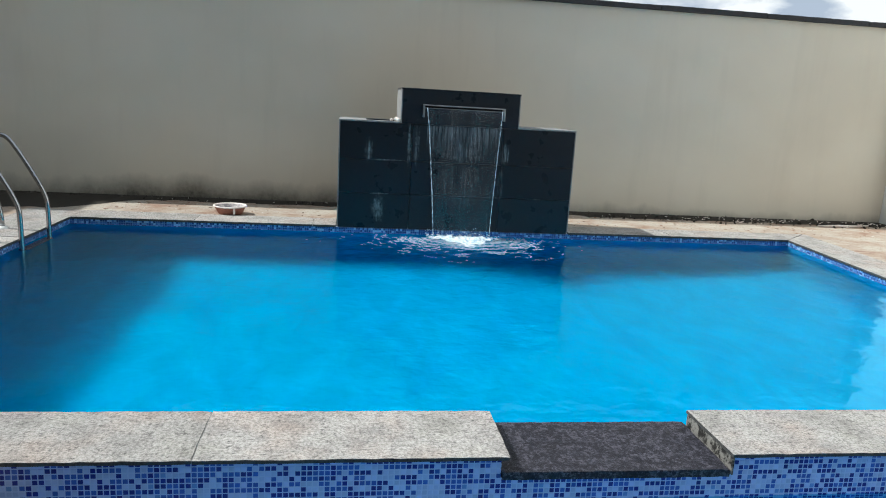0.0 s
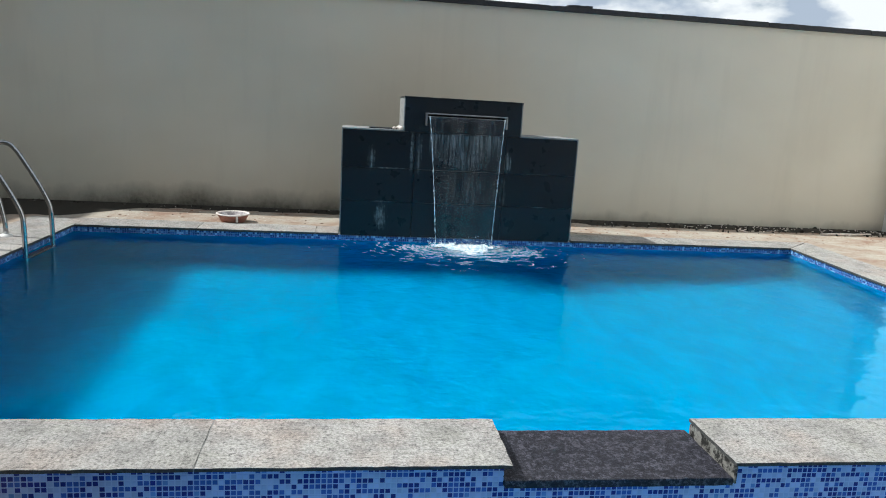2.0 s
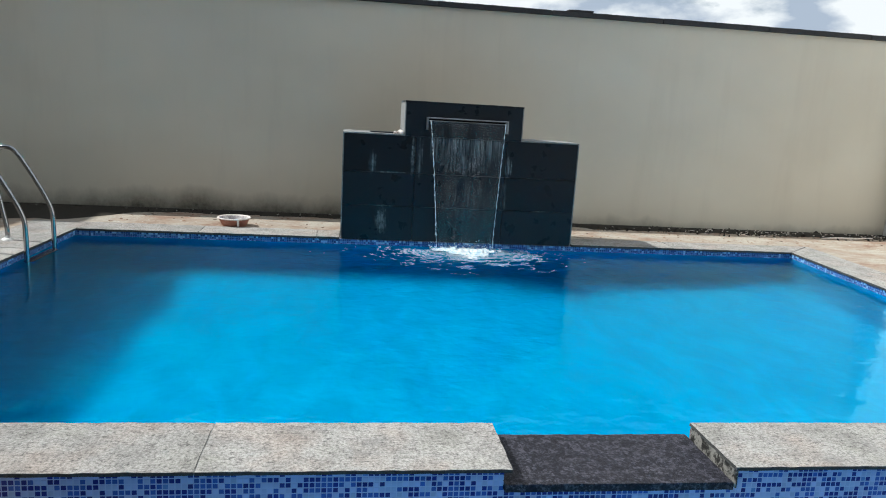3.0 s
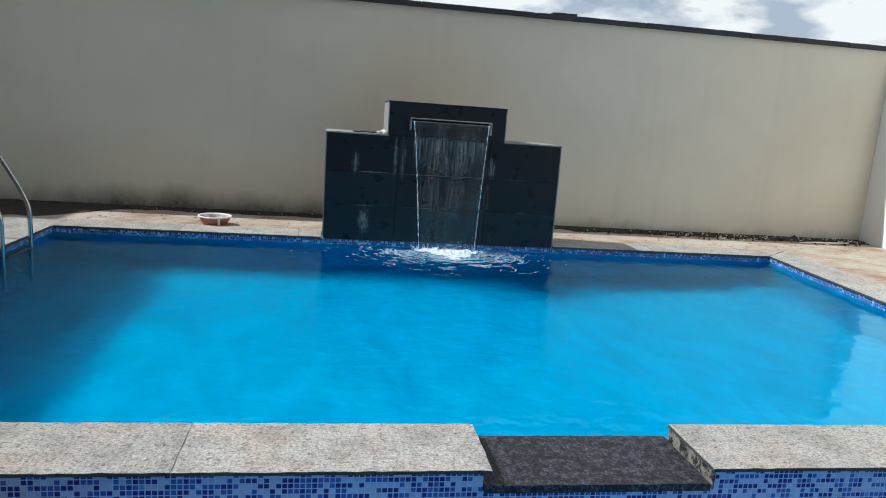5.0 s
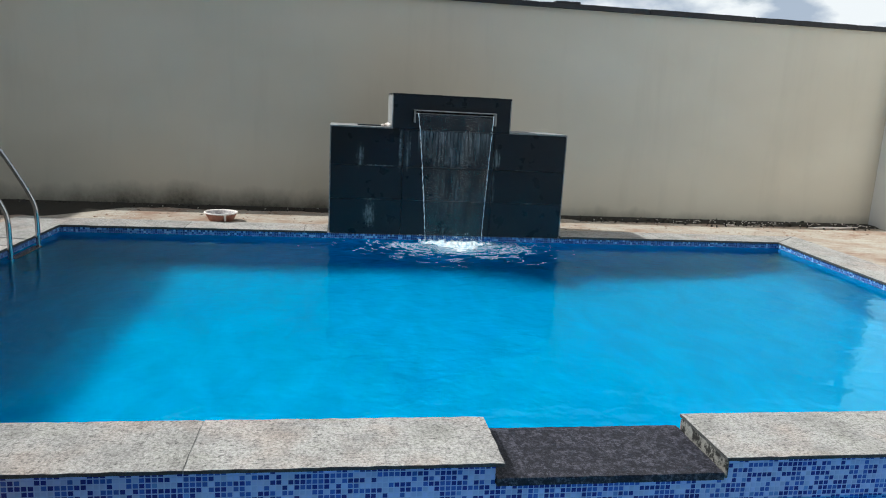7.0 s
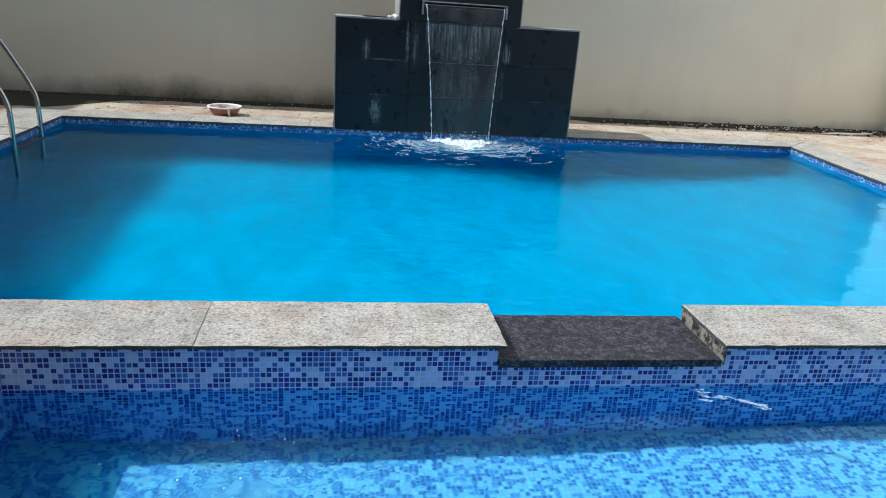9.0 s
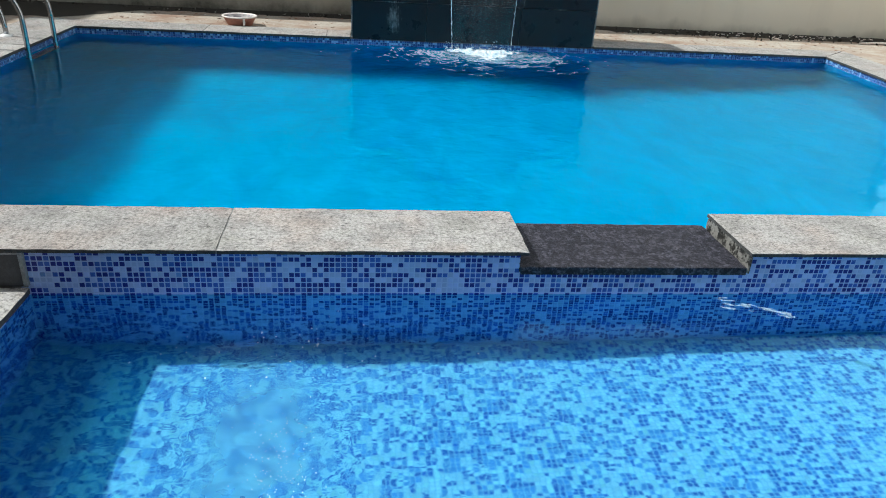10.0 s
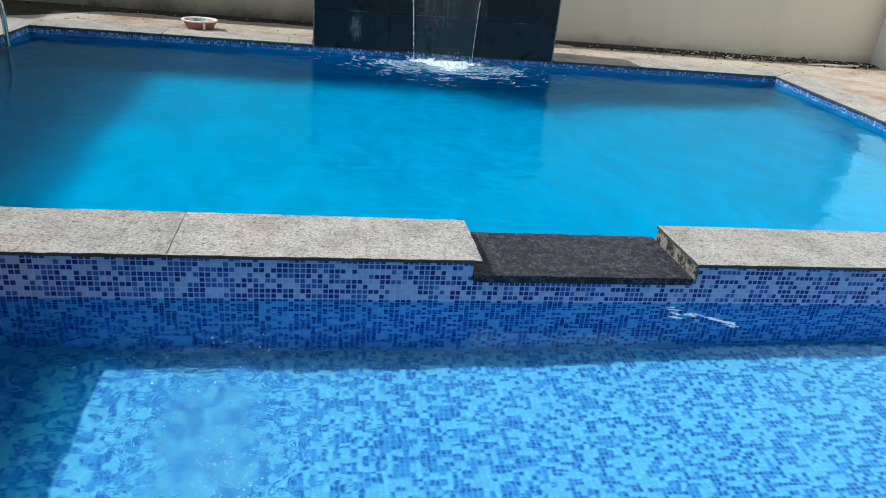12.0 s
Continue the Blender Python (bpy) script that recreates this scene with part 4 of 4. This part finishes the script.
# ---- rubble and soil along the wall ----
def rubble():
    rl = random.Random(9)
    bm = bmesh.new()
    for _ in range(2600):
        x = rl.uniform(-7.0, 6.95)
        wide = 0.16 if x < 2.5 else 0.34
        dens = 1.0 if x > 2.5 else 0.55
        if rl.random() > dens:
            continue
        y = WALL_Y - abs(rl.gauss(0, wide / 2)) - 0.01
        r = rl.uniform(0.006, 0.02) * (1.5 if x > 3.5 and rl.random() < 0.12 else 1.0)
        y = min(y, WALL_Y - r)
        m = Matrix.Translation((x, y, -0.014 + r * 0.3)) @ Euler((rl.random() * 3, rl.random() * 3, rl.random() * 3)).to_matrix().to_4x4() @ Matrix.Diagonal((rl.uniform(0.9, 2.4), rl.uniform(0.7, 1.3), 0.45, 1))
        bmesh.ops.create_icosphere(bm, subdivisions=1, radius=r, matrix=m)
    tagged(part("rubble", bm, M_DEBRIS), "dark soil and stone rubble along the wall foot", "rubble", kind="stuff")
    # whitish scraps and twigs strewn over the soil
    bm = bmesh.new()
    for _ in range(80):
        x = 3.3 + 3.6 * rl.random() ** 0.8
        y = WALL_Y - 0.10 - abs(rl.gauss(0, 0.15))
        a, b = (rl.uniform(0.02, 0.06), rl.uniform(0.003, 0.006)) if rl.random() < 0.25 else (rl.uniform(0.006, 0.02), rl.uniform(0.005, 0.014))
        m = Matrix.Translation((x, y, 0.006 + rl.uniform(0, 0.02))) @ Euler((rl.gauss(0, 0.2), rl.gauss(0, 0.2), rl.gauss(0, 0.6))).to_matrix().to_4x4() @ Matrix.Diagonal((a, b, 0.005, 1))
        bmesh.ops.create_icosphere(bm, subdivisions=1, radius=1.0, matrix=m)
    tagged(part("pale_scraps", bm, M_RIM), "whitish scraps and twigs strewn over the soil", "debris", kind="stuff")
    # the soil bed it lies in, widened westward to paint the deck's shade
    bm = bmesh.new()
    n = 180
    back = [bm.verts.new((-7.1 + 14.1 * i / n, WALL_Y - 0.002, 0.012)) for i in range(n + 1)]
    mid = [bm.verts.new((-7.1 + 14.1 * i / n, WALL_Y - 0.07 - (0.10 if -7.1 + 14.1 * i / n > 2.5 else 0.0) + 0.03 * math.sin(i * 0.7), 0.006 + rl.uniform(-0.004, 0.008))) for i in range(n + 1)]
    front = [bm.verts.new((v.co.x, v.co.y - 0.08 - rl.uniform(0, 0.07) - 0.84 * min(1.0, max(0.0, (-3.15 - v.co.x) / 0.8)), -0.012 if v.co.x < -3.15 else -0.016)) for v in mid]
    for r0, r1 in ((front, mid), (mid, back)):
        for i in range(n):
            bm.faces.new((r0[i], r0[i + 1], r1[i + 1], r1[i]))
    tagged(part("soil", bm, M_DEBRIS), "strip of dark moist soil at the wall foot, widened at the left as painted shade", "soil", kind="stuff")
    tagged(part("pale_stick", tube([(5.75, 6.30, 0.0), (6.0, 6.33, 0.006), (6.3, 6.36, 0.004), (6.62, 6.44, 0.006)], [0.012, 0.016, 0.014, 0.009], 7), M_RIM, smooth=True), "pale weathered stick lying on the deck", "stick")


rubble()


def chips():
    rl = random.Random(77)
    bm = bmesh.new()
    for _ in range(420):
        x = rl.uniform(-3.4, 6.8)
        y = rl.uniform(5.62, 6.6)
        if -0.85 < x < 1.9 and y < 5.95:
            continue
        r = rl.uniform(0.004, 0.014)
        m = Matrix.Translation((x, y, -0.013)) @ Euler((0, 0, rl.random() * 6)).to_matrix().to_4x4() @ Matrix.Diagonal((rl.uniform(1, 2.6), 1, 0.45, 1))
        bmesh.ops.create_icosphere(bm, subdivisions=1, radius=r, matrix=m)
    tagged(part("stone_chips", bm, M_CHIPS), "reddish and grey stone chips strewn on the deck", "stone chips", kind="stuff")


chips()

tagged(part("loose_tile", rough_slab(2.03, 2.36, WALL_Y - 0.03, WALL_Y + 0.2, WALL_TOP + 0.0685, WALL_TOP + 0.091, 15, 0.006), M_CAP), "dark stone offcut lying on the wall cap", "stone slab")


# ---- bubbles and painted glitter on the shallow pool ----
def bubbles():
    rl = random.Random(31)
    bm = bmesh.new()
    for _ in range(46):
        x, y = rl.gauss(-0.95, 0.22), -0.36 + rl.gauss(0, 0.12)
        r = rl.uniform(0.001, 0.0026)
        bmesh.ops.create_icosphere(bm, subdivisions=2, radius=r * (1.3 if y > -0.6 else 1.0), matrix=Matrix.Translation((x, y, KID_WATER)))
    # white specks that stand in for a patch of glitter
    for _ in range(170):
        x, y = rl.gauss(-0.92, 0.055), -0.96 + rl.gauss(0, 0.13)
        bmesh.ops.create_icosphere(bm, subdivisions=1, radius=rl.uniform(0.001, 0.0026), matrix=Matrix.Translation((x, y, KID_WATER)))
    tagged(part("bubbles", bm, M_FOAM, smooth=True), "small bubbles and white specks painted as glitter on the shallow pool", "bubbles", kind="stuff")


bubbles()


def weir_foam():
    """A thin torn film of foam where water trickles over the corner of the weir."""
    rl = random.Random(12)
    bm = bmesh.new()
    for _ in range(26):
        t = rl.random()
        x, y = 0.86 + 0.24 * t + rl.gauss(0, 0.018), -0.05 - 0.11 * t + rl.gauss(0, 0.016)
        a, b, n = rl.uniform(0.015, 0.045), rl.uniform(0.005, 0.012), 9
        turn = rl.uniform(-0.7, 0.2)
        rim = []
        for k in range(n):
            w, q = 2 * math.pi * k / n, rl.uniform(0.5, 1.2)
            u, v = a * q * math.cos(w), b * q * math.sin(w)
            rim.append(bm.verts.new((x + u * math.cos(turn) - v * math.sin(turn), y + u * math.sin(turn) + v * math.cos(turn), KID_WATER + 0.0012 + 0.0003 * len(bm.faces))))
        bm.faces.new(rim)
    tagged(part("weir_foam", bm, M_FILM), "thin bluish foam film below the weir", "foam", kind="stuff")


weir_foam()


# ---- mosaic tiles, piece by piece ----
def tile_grid(nu, nv, seed, runs, share, blues, odd):
    """Tones of a field of tiles: pale ground with short runs and clusters of blue."""
    rl = random.Random(seed)
    g = np.zeros((nu, nv), int)
    for j in range(nv):
        i = 0
        while i < nu:
            lean = noise.noise(Vector((i * 0.21, j * 0.37, seed)))
            n = rl.choice(runs)
            if rl.random() < share + 0.16 * lean:
                tone = rl.choice(blues)
                for q in range(i, min(nu, i + n)):
                    g[q, j] = tone if rl.random() < 0.7 else rl.choice(blues)
            else:
                for q in range(i, min(nu, i + n)):
                    g[q, j] = odd if rl.random() < (0.05 if odd == 3 else 0.24) else 0
            i += n
    return g


def tile_block(origin, u, v, n, spots, tones, name, parent, pitch, mats=M_TILES):
    """Joined tiles: one bevel-edged block each."""
    a, d = pitch * 0.405, 0.0016
    base = np.array([[-1, -1, 0], [1, -1, 0], [1, 1, 0], [-1, 1, 0], [-0.86, -0.86, 1], [0.86, -0.86, 1], [0.86, 0.86, 1], [-0.86, 0.86, 1]], float)
    faces = np.array([[4, 5, 6, 7], [0, 1, 5, 4], [1, 2, 6, 5], [2, 3, 7, 6], [3, 0, 4, 7]])
    u, v, n, origin = (np.array(q, float) for q in (u, v, n, origin))
    local = base[:, :1] * u * a + base[:, 1:2] * v * a + base[:, 2:] * n * d
    if not len(spots):
        return local, faces
    s = np.array(spots, float)
    centre = origin + (s[:, :1] + 0.5) * pitch * u + (s[:, 1:2] + 0.5) * pitch * v
    co = (centre[:, None, :] + local[None]).reshape(-1, 3)
    fs = (faces[None] + 8 * np.arange(len(s))[:, None, None]).reshape(-1, 4)
    me = bpy.data.meshes.new(name)
    me.from_pydata(co.tolist(), [], fs.tolist())
    for m in mats:
        me.materials.append(m)
    me.polygons.foreach_set("material_index", np.repeat(np.array(tones), 5).astype(np.int32))
    ob = new(name, me)
    ob.parent = parent
    return tagged(ob, kind="stuff")


def tile_field(origin, u, v, n, nu, nv, seed, parent, skip=None, single=None, runs=(1, 1, 1, 1, 2, 2), share=0.62, blues=(1, 1, 1, 2, 2, 2), pitch=PITCH, mats=M_TILES, odd=3):
    g = tile_grid(nu, nv, seed, runs, share, blues, odd)
    joined, tones, alone = [], [], []
    for i in range(nu):
        for j in range(nv):
            if skip and skip(i, j):
                continue
            if single and single(i, j) and len(alone) < 300:
                alone.append((i, j, g[i, j]))
            else:
                joined.append((i, j))
                tones.append(g[i, j])
    tile_block(origin, u, v, n, joined, tones, "mosaic_tiles", parent, pitch, mats)
    local, faces = tile_block(origin, u, v, n, [], [], "", None, pitch)
    meshes = []
    for m in mats:
        me = bpy.data.meshes.new("tile")
        me.from_pydata(local.tolist(), [], faces.tolist())
        me.materials.append(m)
        meshes.append(me)
    u, v, o = Vector(u), Vector(v), Vector(origin)
    for i, j, t in alone:
        ob = new("tile", meshes[t])
        ob.location = o + u * ((i + 0.5) * pitch) + v * ((j + 0.5) * pitch)
        ob.parent = parent


# bed and tiles of the divider's face towards the shallow pool
part("grout_bed", box(KID_LEFT - 0.03, -0.031, 0.030, 0.0335, KID_FLOOR, -0.0185), M_GROUT, core)
part("grout_bed", box(0.986, KID_RIGHT, 0.030, 0.0335, KID_FLOOR, -0.0185), M_GROUT, core)
part("grout_bed", box(-0.031, 0.986, 0.030, 0.0335, KID_FLOOR, -0.108), M_GROUT, core)
NU = int((KID_RIGHT - KID_LEFT) / PITCH)
NV = int((-0.0185 - KID_FLOOR) / PITCH)


def in_gap(i, j):
    xc = KID_LEFT + (i + 0.5) * PITCH
    return -0.035 < xc < 0.985 and j < 4


tile_field((KID_LEFT, 0.030, -0.0185), (1, 0, 0), (0, 0, -1), (0, -1, 0), NU, NV, 2, core, in_gap, lambda i, j: j < 8 and 54 <= i < 92)
tile_field((KID_LEFT, KID_NEAR, KID_FLOOR - 0.004), (1, 0, 0), (0, 1, 0), (0, 0, 1), int((KID_RIGHT - KID_LEFT) / 0.0202), int((0.03 - KID_NEAR) / 0.0202), 5, kid_floor, None, lambda i, j: 46 <= i < 61 and 60 <= j < 80, runs=(1, 1, 1, 1, 2), share=0.52, blues=(1, 1, 3, 3), pitch=0.0202, mats=M_FLOOR_TILES, odd=2)
kwl = bpy.data.objects["kid_wall_left"]
tile_field((KID_LEFT - 0.004, 0.026, KID_DECK - 0.028), (0, -1, 0), (0, 0, -1), (1, 0, 0), int(-KID_NEAR / PITCH), int((KID_DECK - 0.028 - KID_FLOOR) / PITCH), 8, kwl)
